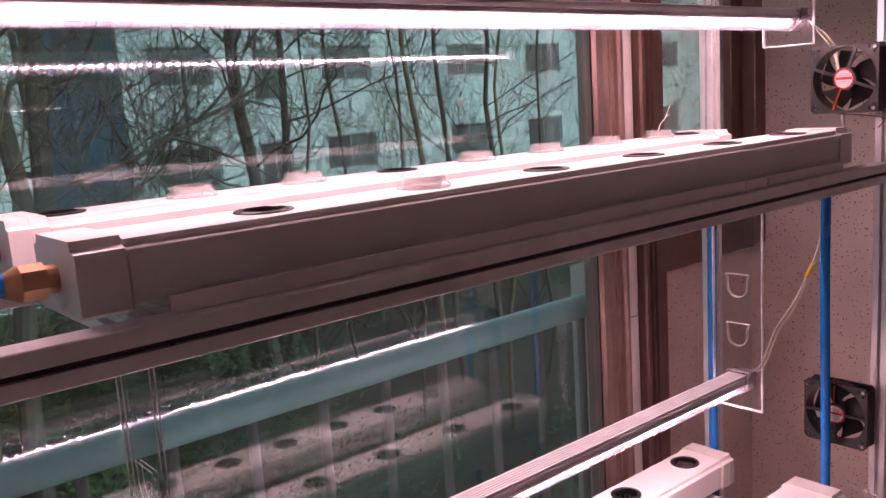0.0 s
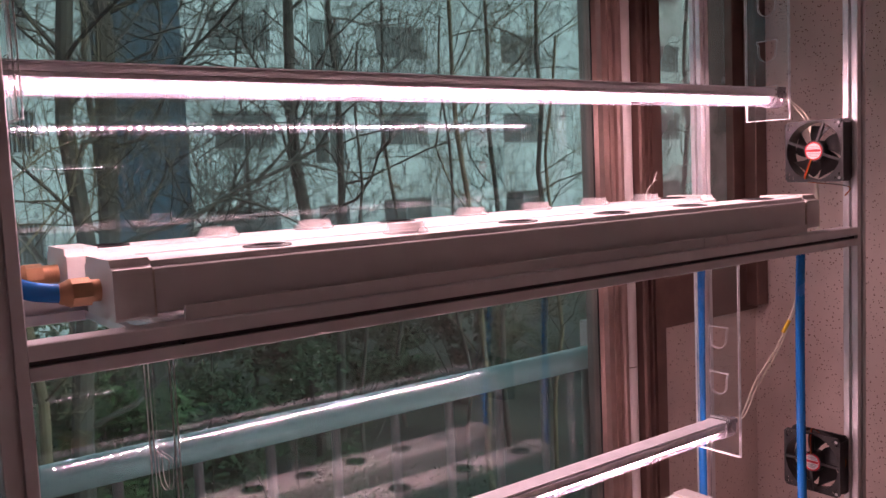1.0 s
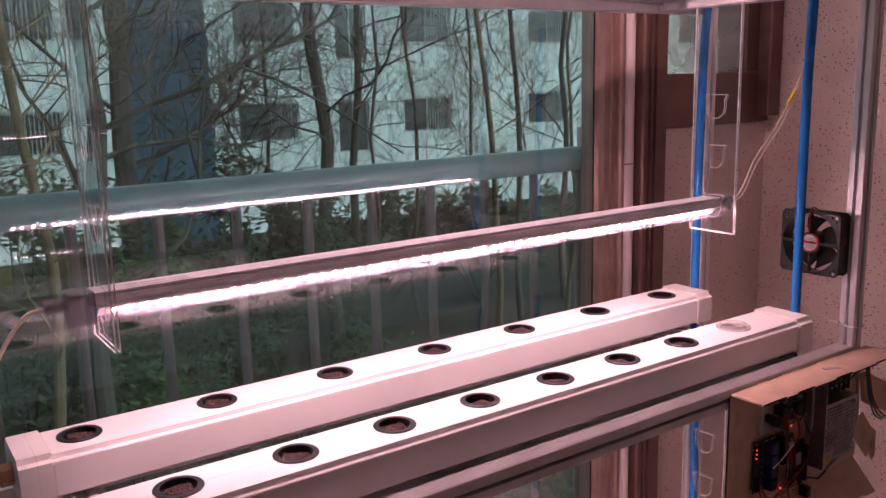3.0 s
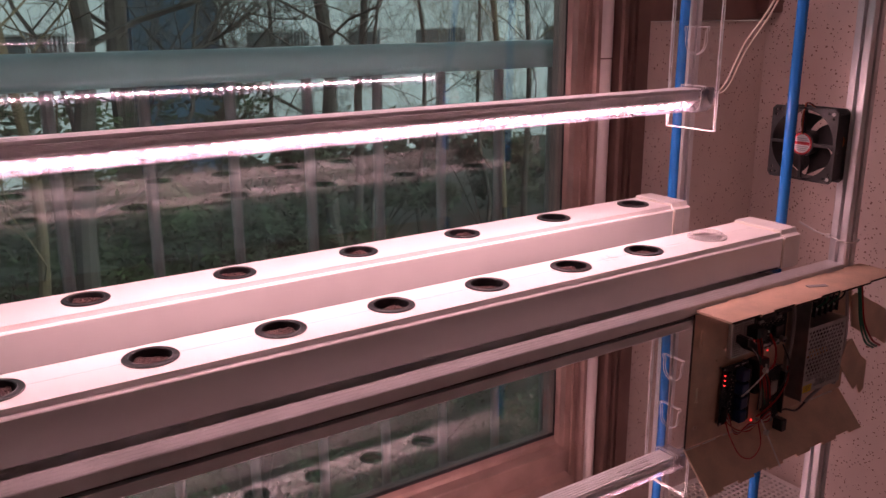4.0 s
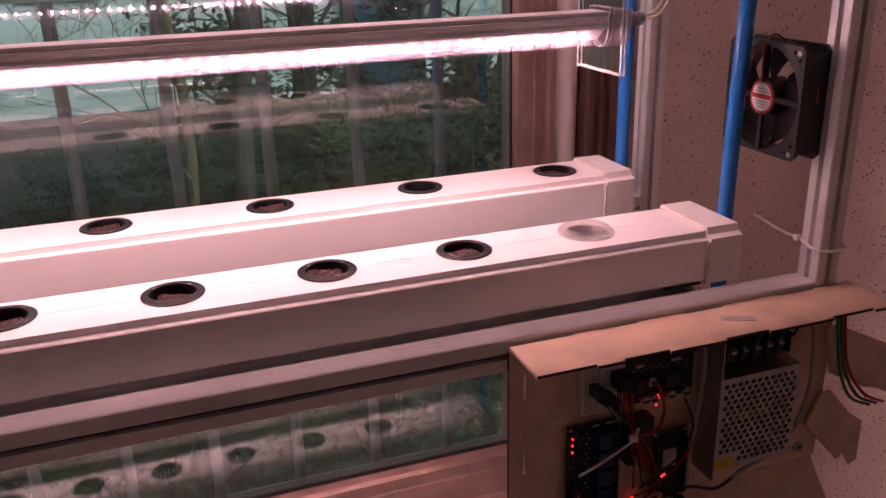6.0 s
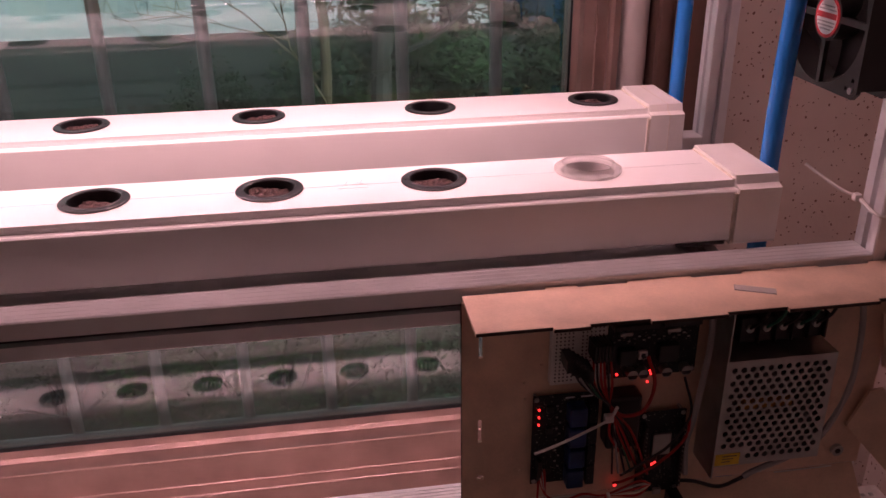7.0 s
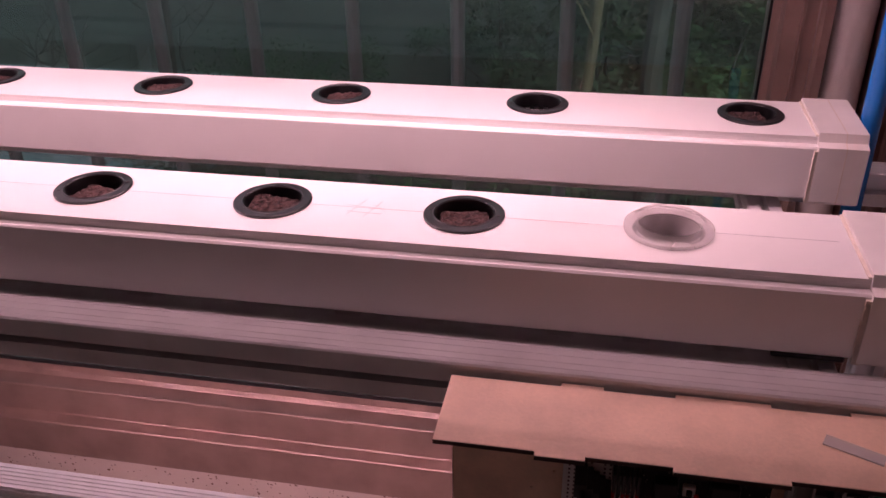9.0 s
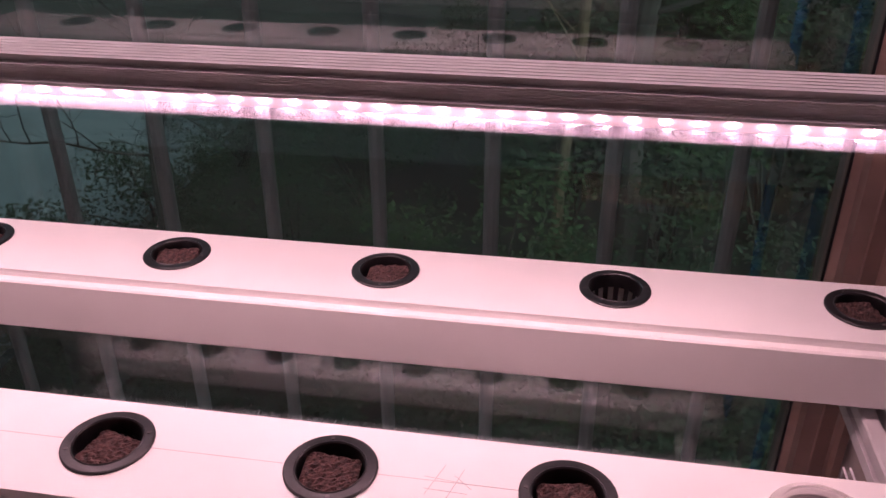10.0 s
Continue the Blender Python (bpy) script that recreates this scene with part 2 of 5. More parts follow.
def prism(bm, poly, axis, a, b):
    """A closed outline swept along an axis. axis x: outline in (y, z); y: (x, z); z: (x, y)."""
    def at(p, s):
        return {"x": (s, p[0], p[1]), "y": (p[0], s, p[1]), "z": (p[0], p[1], s)}[axis]
    va = [bm.verts.new(at(p, a)) for p in poly]
    vb = [bm.verts.new(at(p, b)) for p in poly]
    n = len(poly)
    for i in range(n):
        bm.faces.new((va[i], va[(i + 1) % n], vb[(i + 1) % n], vb[i]))
    bm.faces.new(va[::-1])
    bm.faces.new(vb)
    return bm


def sheet(bm, outer, holes, axis, a, b):
    """A sheet with holes through it; outlines as for prism, from a to b along the axis."""
    loops = [outer] + holes

    def at(p, s):
        return {"x": (s, p[0], p[1]), "y": (p[0], s, p[1]), "z": (p[0], p[1], s)}[axis]
    tmp = bmesh.new()
    edges = []
    for lp in loops:
        vs = [tmp.verts.new(at(p, a)) for p in lp]
        edges += [tmp.edges.new((vs[i], vs[(i + 1) % len(vs)])) for i in range(len(vs))]
    bmesh.ops.triangle_fill(tmp, use_beauty=True, use_dissolve=False, edges=edges)
    tmp.verts.index_update()
    base = [v.co.copy() for v in tmp.verts]
    tris = [[v.index for v in f.verts] for f in tmp.faces]
    tmp.free()
    shift = Vector(at((0, 0), b)) - Vector(at((0, 0), a))
    va = [bm.verts.new(c) for c in base]
    vb = [bm.verts.new(c + shift) for c in base]
    for t in tris:
        bm.faces.new([va[i] for i in t])
        bm.faces.new([vb[i] for i in reversed(t)])
    s = 0
    for lp in loops:
        n = len(lp)
        for i in range(n):
            j = (i + 1) % n
            bm.faces.new((va[s + i], va[s + j], vb[s + j], vb[s + i]))
        s += n
    return bm


def circle(cx, cy, r, n=24, a0=0.0):
    return [(cx + r * math.cos(a0 + 2 * math.pi * i / n), cy + r * math.sin(a0 + 2 * math.pi * i / n)) for i in range(n)]


def smooth_path(pts, k=6):
    """Catmull-Rom through the points."""
    P = [Vector(p) for p in pts]
    P = [2 * P[0] - P[1]] + P + [2 * P[-1] - P[-2]]
    out = []
    for i in range(1, len(P) - 2):
        for j in range(k):
            t = j / k
            a, b, c, d = P[i - 1], P[i], P[i + 1], P[i + 2]
            out.append(0.5 * ((2 * b) + (c - a) * t + (2 * a - 5 * b + 4 * c - d) * t * t + (3 * b - a - 3 * c + d) * t ** 3))
    out.append(P[-2])
    return out


def tube(bm, pts, r, n=8, k=6, taper=None):
    """A round cord along the points."""
    path = smooth_path(pts, k) if k > 1 else [Vector(p) for p in pts]
    rings = []
    up = Vector((0.31, 0.17, 0.93))
    for i, p in enumerate(path):
        d = (path[min(i + 1, len(path) - 1)] - path[max(i - 1, 0)]).normalized()
        s = d.cross(up)
        if s.length < 1e-3:
            s = d.cross(Vector((1, 0, 0)))
        s.normalize()
        w = s.cross(d)
        rr = r if taper is None else r + (taper - r) * i / (len(path) - 1)
        rings.append([bm.verts.new(p + (s * math.cos(2 * math.pi * j / n) + w * math.sin(2 * math.pi * j / n)) * rr) for j in range(n)])
    for a, b in zip(rings, rings[1:]):
        for j in range(n):
            bm.faces.new((a[j], a[(j + 1) % n], b[(j + 1) % n], b[j]))
    bm.faces.new(rings[0][::-1])
    bm.faces.new(rings[-1])
    return bm


def lathe(bm, prof, cx, cy, cz, n=32, axis="z"):
    """Rings of (radius, height) round an axis, open at both ends."""
    rings = []
    for r, h in prof:
        ring = []
        for i in range(n):
            a = 2 * math.pi * i / n
            u, v = r * math.cos(a), r * math.sin(a)
            ring.append(bm.verts.new({"z": (cx + u, cy + v, cz + h), "x": (cx + h, cy + u, cz + v), "y": (cx + u, cy + h, cz + v)}[axis]))
        rings.append(ring)
    for a, b in zip(rings, rings[1:]):
        for j in range(n):
            bm.faces.new((a[j], a[(j + 1) % n], b[(j + 1) % n], b[j]))
    return rings


def disc(bm, cx, cy, cz, r, h, axis="z", n=24):
    prism(bm, circle(*{"z": (cx, cy), "x": (cy, cz), "y": (cx, cz)}[axis], r, n), axis, {"z": cz, "x": cx, "y": cy}[axis], {"z": cz, "x": cx, "y": cy}[axis] + h)
    return bm


def slot_profile(u0, v0, w, h):
    """Outline of a T-slot bar w by h, its corner at u0, v0."""
    g, d, c = 0.0034, 0.0095, 0.0012
    um, vm = u0 + w / 2, v0 + h / 2
    u1, v1 = u0 + w, v0 + h
    return [(u0 + c, v0), (um - g, v0), (um - g, v0 + d), (um + g, v0 + d), (um + g, v0), (u1 - c, v0), (u1, v0 + c),
            (u1, vm - g), (u1 - d, vm - g), (u1 - d, vm + g), (u1, vm + g), (u1, v1 - c), (u1 - c, v1),
            (um + g, v1), (um + g, v1 - d), (um - g, v1 - d), (um - g, v1), (u0 + c, v1), (u0, v1 - c),
            (u0, vm + g), (u0 + d, vm + g), (u0 + d, vm - g), (u0, vm - g), (u0, v0 + c)]


def rail_profile(u0, v0, w, h):
    """Outline of a bar with slots in its two upright faces and faint ribs on top."""
    g, d, c = 0.0030, 0.0095, 0.0012
    vm = v0 + h * 0.47
    u1, v1 = u0 + w, v0 + h
    top = []
    for f in (0.82, 0.62, 0.38, 0.18):
        top += [(u0 + w * f + 0.0006, v1), (u0 + w * f, v1 - 0.0005), (u0 + w * f - 0.0006, v1)]
    return [(u0 + c, v0), (u1 - c, v0), (u1, v0 + c), (u1, vm - g), (u1 - d, vm - g), (u1 - d, vm + g), (u1, vm + g), (u1, v1 - c), (u1 - c, v1)] + top + [
            (u0 + c, v1), (u0, v1 - c), (u0, vm + g), (u0 + d, vm + g), (u0 + d, vm - g), (u0, vm - g), (u0, v0 + c)]


# ---------- room shell ----------
GY = 1.250          # inner face of the glazing
XW = 1.89           # side wall
bm = B(); box(bm, -2.0, 2.05, -3.55, 1.5, -0.15, 0.0)
tagged(part("floor", bm, M_FLOOR), "speckled grey terrazzo floor", "floor", kind="structure")
bm = B(); box(bm, -2.0, 2.05, -3.55, 1.5, 2.75, 2.9)
tagged(part("ceiling", bm, M_CEIL), "plain white painted ceiling", "ceiling", kind="structure")
bm = B(); box(bm, XW, 2.05, -3.4, 1.245, 0.0, 2.75)
tagged(part("wall_east", bm, M_WALL), "pinkish speckled plaster wall beside the rack", "wall", kind="structure")
bm = B(); box(bm, -1.85, 1.44, 1.21, 1.5, 0.0, 0.375)
tagged(part("wall_sill", bm, M_WALL), "low speckled wall below the main window", "wall", kind="structure")
bm = B(); box(bm, 1.44, 2.05, 1.245, 1.5, 0.0, 1.442)
tagged(part("wall_north", bm, M_WALL), "speckled plaster wall below the small window", "wall", kind="structure")
bm = B(); box(bm, -1.85, 2.05, 1.21, 1.5, 2.62, 2.75)
tagged(part("wall_lintel", bm, M_WALL), "plaster lintel over the windows", "wall", kind="structure")
# two walls out of view, added to close the room and bounce light
bm = B(); box(bm, -2.0, -1.85, -3.4, 1.5, 0.0, 2.75)
tagged(part("wall_west", bm, M_ROOM), "plain room wall, unseen, added to bounce light", "wall", kind="structure")
bm = B(); box(bm, -2.0, 2.05, -3.55, -3.4, 0.0, 2.75)
tagged(part("wall_south", bm, M_ROOM), "plain room wall, unseen, added to bounce light", "wall", kind="structure")


# main window: stepped bronze frame with two panes of tinted glass
win = thing("window_1", (-0.4, GY, 0.375), "large bronze aluminium window with green-tinted glass", "window", kind="structure")
bm = B()
prism(bm, [(1.28, 0.375), (1.28, 0.526), (1.2485, 0.526), (1.2465, 0.514), (1.242, 0.5065), (1.2165, 0.5035), (1.2150, 0.5015), (1.2150, 0.450), (1.2135, 0.4480), (1.1945, 0.4455), (1.193, 0.4435), (1.193, 0.376), (1.21, 0.376)], "x", -1.72, 1.2605)
part("sash_bottom_rail", bm, M_BRONZE, win)
bm = B()
prism(bm, [(1.262, 1.29), (1.254, 1.29), (1.254, 1.247), (1.2615, 1.240), (1.264, 1.226), (1.280, 1.224), (1.281, 1.220), (1.284, 1.220), (1.285, 1.224), (1.298, 1.224), (1.298, 1.214), (1.302, 1.208), (1.311, 1.208), (1.311, 1.29)], "z", 0.376, 2.62)
part("sash_side_rail", bm, M_BRONZE, win)
bm = B(); box(bm, -1.85, 1.254, 1.215, 1.29, 2.54, 2.62, 0.003)
part("sash_top_rail", bm, M_BRONZE, win)
bm = B(); box(bm, -1.85, -1.72, 1.21, 1.29, 0.375, 2.54, 0.003)
part("outer_jamb", bm, M_BRONZE, win)
bm = B(); box(bm, -1.72, 1.256, 1.250, 1.254, 0.522, 2.542)
g = part("pane", bm, M_GLASS2, win, "green-tinted inner glass"); g.visible_shadow = False
bm = B(); box(bm, -1.72, 1.256, 1.270, 1.274, 0.522, 2.542)
g = part("pane", bm, M_GLASS, win, "green-tinted outer glass"); g.visible_shadow = False
bm = B(); box(bm, -1.72, 1.2535, 1.2475, 1.2495, 0.527, 0.534)
part("gasket", bm, M_BLACK, win, "black rubber glazing gasket")
bm = B(); box(bm, 1.2505, 1.2535, 1.2475, 1.2495, 0.535, 2.54)
part("gasket", bm, M_BLACK, win, "black rubber glazing gasket")

mull = thing("mullion", (1.38, 1.22, 0.375), "dark bronze grooved mullion between two windows", "window frame", kind="structure")
bm = B()
prism(bm, [(1.3115, 1.30), (1.3115, 1.262), (1.3635, 1.262), (1.3635, 1.206), (1.367, 1.200), (1.378, 1.200), (1.378, 1.210), (1.390, 1.210), (1.390, 1.200), (1.395, 1.200), (1.395, 1.210), (1.408, 1.210), (1.408, 1.202), (1.444, 1.202), (1.444, 1.30)], "z", 0.3755, 2.62)
part("mullion_bar", bm, M_BRONZE_D, mull)
pipe = thing("wall_pipe", (1.3375, 1.2355, 0.0), "cream painted upright pipe beside the window frame", "pipe", kind="structure")
bm = B(); disc(bm, 1.3375, 1.2355, 0.0, 0.0235, 1.37, n=28); part("pipe_length", bm, M_PIPE, pipe, smooth=True)
bm = B(); disc(bm, 1.3375, 1.2355, 1.373, 0.0235, 1.377, n=28); part("pipe_length", bm, M_PIPE, pipe, smooth=True)
bm = B(); disc(bm, 1.3375, 1.2355, 1.37, 0.0222, 0.003, n=28); part("pipe_joint", bm, M_BRONZE_D, pipe, smooth=True)

w2 = thing("window_2", (1.66, 1.25, 1.442), "small dark bronze window above a speckled wall", "window", kind="structure")
bm = B(); box(bm, 1.444, XW, 1.236, 1.33, 1.444, 1.575, 0.003); part("bottom_rail", bm, M_BRONZE_D, w2)
bm = B(); box(bm, 1.79, XW, 1.240, 1.33, 1.575, 2.62, 0.003); part("side_rail", bm, M_BRONZE_D, w2)
bm = B(); box(bm, 1.444, 1.79, 1.240, 1.33, 2.54, 2.62, 0.003); part("top_rail", bm, M_BRONZE_D, w2)
bm = B(); box(bm, 1.835, 1.886, 1.20, 1.2385, 1.46, 2.62, 0.004); part("reveal_trim", bm, M_BRONZE_D, w2)
bm = B(); box(bm, 1.446, 1.788, 1.262, 1.268, 1.576, 2.539)
g = part("pane", bm, M_FROST, w2, "frosted pale green glass"); g.visible_shadow = False

# ---------- growing rack ----------
STEP = 0.672        # from shelf to shelf
rack = thing("growing_rack", (0.62, 0.85, 0.0), "tall shelf rack of slotted aluminium profile", "rack")
PX0, PX1, PY0, PY1, W = -0.134, 1.3600, 0.667, 1.022, 0.030
for px in (PX0, PX1):
    for py in (PY0, PY1):
        bm = B(); prism(bm, slot_profile(px, py, W, W), "z", 0.0, 2.46)
        part("post", bm, M_ALU, rack)
for lv in (-1, 0, 1, 2):
    zt = 1.054 + lv * STEP
    if lv == 2:
        zt = 2.46
    for py in (PY0, PY1):
        zr = (zt + 0.0055 if lv < 1 else zt + 0.003) if lv < 2 else zt
        wr = 0.032 if py == PY0 and lv < 2 else W
        bm = B(); prism(bm, rail_profile(py, zr - 0.035, wr, 0.035), "x", PX0 + W, PX1)
        rail = part("rail", bm, M_ALU, rack)
        if py == PY0:
            # near-black strip deep in the slot, painted in for its shade
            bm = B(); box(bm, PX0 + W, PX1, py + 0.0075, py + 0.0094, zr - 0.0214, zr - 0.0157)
            part("slot_shade", bm, M_SLOT, rail, "dark strip painted for the shade in the slot")
            if lv < 2:
                bm = B(); disc(bm, 0.040, py + 0.001, zr - 0.0175, 0.0036, 0.004, "y", 12)
                part("slot_screw", bm, M_BLACK, rail, "black screw in the slot")
    if lv < 2:
        bm = B(); box(bm, 0.0605, 1.2075, PY0 + 0.0335, 0.740, zt - 0.028, zt - 0.001, 0.001)
        part("shelf_slat", bm, M_ALU, rack, "flat slat under the front channel")
    for cx in (0.03, 1.208) if lv < 2 else (0.03, PX1 - W):
        bm = B(); prism(bm, slot_profile(cx, zt - W, W, W), "y", PY0 + (0.032 if lv < 2 else W), PY1)
        part("cross_rail", bm, M_ALU, rack)


def cap_section(c, z, w, h):
    a, k = w / 2, 0.010
    return [(c - a + 0.003, z), (c + a - 0.003, z), (c + a, z + 0.003), (c + a, z + h - k), (c + a - k * 0.75, z + h - k * 0.75), (c + a - k, z + h), (c - a + k, z + h), (c - a + k * 0.75, z + h - k * 0.75), (c - a, z + h - k), (c - a, z + 0.003)]


RH = 0.0245         # hole radius in the lid


def channel(c, zb, x0, x1, holes, hy, label, marks=False):
    """A grow channel: open duct, pierced lid, two end caps."""
    H = 0.0555
    ch = thing("grow_channel", ((x0 + x1) / 2, c, zb), label, "grow channel", "grow channels on the rack")
    a, t = 0.0515, 0.003
    bm = B()
    zt = zb + H - 0.0068
    prism(bm, [(c - a + 0.002, zb), (c + a - 0.002, zb), (c + a, zb + 0.002), (c + a, zt - 0.0015), (c + a - 0.0015, zt), (c + a - 0.010, zt), (c + a - 0.010, zt - t), (c + a - t, zt - t), (c + a - t, zb + t), (c - a + t, zb + t), (c - a + t, zt - t), (c - a + 0.010, zt - t), (c - a + 0.010, zt), (c - a + 0.0015, zt), (c - a, zt - 0.0015), (c - a, zb + 0.002)], "x", x0 + 0.02, x1 - 0.02)
    part("duct", bm, M_PVC, ch)
    bm = B()
    sheet(bm, [(x0 + 0.02, c - 0.0435), (x1 - 0.02, c - 0.0435), (x1 - 0.02, c + 0.0435), (x0 + 0.02, c + 0.0435)], [circle(hx, hy, RH, 28) for hx in holes], "z", zb + H - 0.0035, zb + H)
    for sgn in (-1, 1):
        y0 = c + sgn * 0.0435
        box(bm, x0 + 0.02, x1 - 0.02, min(y0, y0 - sgn * 0.003), max(y0, y0 - sgn * 0.003), zb + H - 0.0070, zb + H - 0.0036)
    part("lid", bm, M_PVC, ch)
    for s, xa, xb in ((-1, x0, x0 + 0.04), (1, x1 - 0.04, x1)):
        bm = B()
        prism(bm, cap_section(c, zb - 0.0035, 0.1085, H + 0.0075), "x", xa, xb)
        cap = part("end_cap", bm, M_CAP, ch, "white end cap with a moulded seam")
        xm = (xa + xb) / 2 + 0.002
        if c > 0.9:
            bm = B(); prism(bm, cap_section(c, zb - 0.0037, 0.1089, H + 0.0079), "x", xm, xm + 0.0008)
            part("seam", bm, M_GLUE, cap)
        xe = xa if s > 0 else xb
        bm = B()
        rnd = random.Random(int(1000 * (c + zb + xe)))
        for i in range(15):
            f = i / 14
            yy = c - 0.0525
            box(bm, xe - 0.0026 - rnd.random() * 0.0008, xe + 0.0022, yy - 0.0012, yy + 0.003, zb + f * (H - 0.012) - 0.002, zb + f * (H - 0.012) + 0.0024)
        box(bm, xe - 0.002, xe + 0.002, c - 0.043, c + 0.043, zb + H - 0.001, zb + H + 0.0012)
        part("sealant_bead", bm, M_GLUE, cap, "yellowed sealant bead")
    if marks:
        ends = [x0 + 0.05] + [v for hx in sorted(holes) for v in (hx - 0.0275, hx + 0.0275)] + [x1 - 0.05]
        for xa, xb in zip(ends[::2], ends[1::2]):
            bm = B(); box(bm, xa, xb, hy - 0.0002, hy + 0.0002, zb + H, zb + H + 0.00012)
            part("pencil_mark", bm, M_PENCIL, ch, "faint pencil layout line")
        m = (holes[1] + holes[2]) / 2
        for dx, dy, ex, ey in ((-0.012, -0.012, -0.003, 0.014), (0.001, -0.014, 0.009, 0.012), (-0.015, 0.003, 0.014, 0.000), (-0.013, -0.007, 0.013, -0.008), (0.004, 0.006, 0.015, -0.004)):
            bm = B(); tube(bm, [(m + dx, hy + dy, zb + H), (m + ex, hy + ey, zb + H)], 0.00018, 4, 1)
            part("pencil_mark", bm, M_PENCIL, ch, "scribbled pencil stroke")
    return ch


FRONT = [1.126, 0.984, 0.840, 0.694, 0.549, 0.405, 0.260, 0.112]
BACK = [1.207, 1.014, 0.821, 0.632, 0.440, 0.246, 0.055]
UFRONT = [0.181 + 0.1988 * i for i in range(6)]
UBACK = [0.06 + 0.1545 * i for i in range(8)] + [1.225]
ZB = 1.0645
channel(0.7575, ZB, -0.032, 1.286, FRONT, 0.761, "white plastic grow channel with round plant holes on the middle shelf", True)
channel(0.995, ZB, -0.030, 1.297, BACK, 0.999, "white plastic grow channel beside the window on the middle shelf")
channel(0.7575, ZB + STEP, -0.015, 1.286, UFRONT, 0.761, "white plastic grow channel on the upper shelf, hose at one end")
channel(0.995, ZB + STEP, -0.005, 1.297, UBACK, 0.999, "white plastic grow channel beside the window on the upper shelf")
channel(0.7575, ZB - STEP, -0.015, 1.286, FRONT, 0.761, "white plastic grow channel on the lower shelf")
LBACK = [1.066 - 0.1435 * i for i in range(8)]
channel(0.985, ZB - STEP, -0.005, 1.297, LBACK, 0.985, "white plastic grow channel beside the window on the lower shelf")

# slotted clear strips that carry the channels
for lv in (-1, 0, 1):
    for c in (0.7575, 0.995):
        bm = B()
        sheet(bm, [(0.02, c - 0.050), (1.246, c - 0.050), (1.246, c + 0.036), (0.02, c + 0.036)], [[(x, c - 0.028), (x + 0.022, c - 0.028), (x + 0.022, c - 0.016), (x, c - 0.016)] for x in (0.10, 0.94, 0.985, 1.02, 1.05, 1.10, 1.15)], "z", 1.0545 + lv * STEP, 1.0608 + lv * STEP)
        tagged(part("support_strip", bm, M_ACRYL), "clear acrylic slotted strip under a grow channel", "strip", "support strips")

for lv in (-1, 0, 1):
    for i, x in enumerate((0.10, 0.26, 0.42, 0.58, 0.74, 0.90, 0.96, 1.00, 1.05, 1.10, 1.16)):
        bm = B(); box(bm, x, x + 0.018, 0.707, 0.7185, 1.0612 + lv * STEP, 1.0643 + lv * STEP, 0.0005)
        tagged(part("spacer_pad", bm, M_ACRYL), "small clear acrylic spacer under a grow channel", "spacer", "spacer pads")
    bm = B(); box(bm, 1.195, 1.24, 0.7065, 0.735, 1.0611 + lv * STEP, 1.0644 + lv * STEP, 0.0008)
    tagged(part("rubber_pad", bm, M_BLACK), "black rubber pad under a channel end", "pad", "rubber pads")

for xa, xb, zh in ((0.048, 0.904, 1.7455), (0.9055, 0.9645, 1.7440), (0.966, 1.205, 1.7450)):
    bm = B(); box(bm, xa, xb, 0.6795, 0.6825, 1.7296, zh, 0.0006)
    tagged(part("edge_strip", bm, M_PVC), "greyish white plastic strip standing on the upper front rail", "strip", "edge strips")

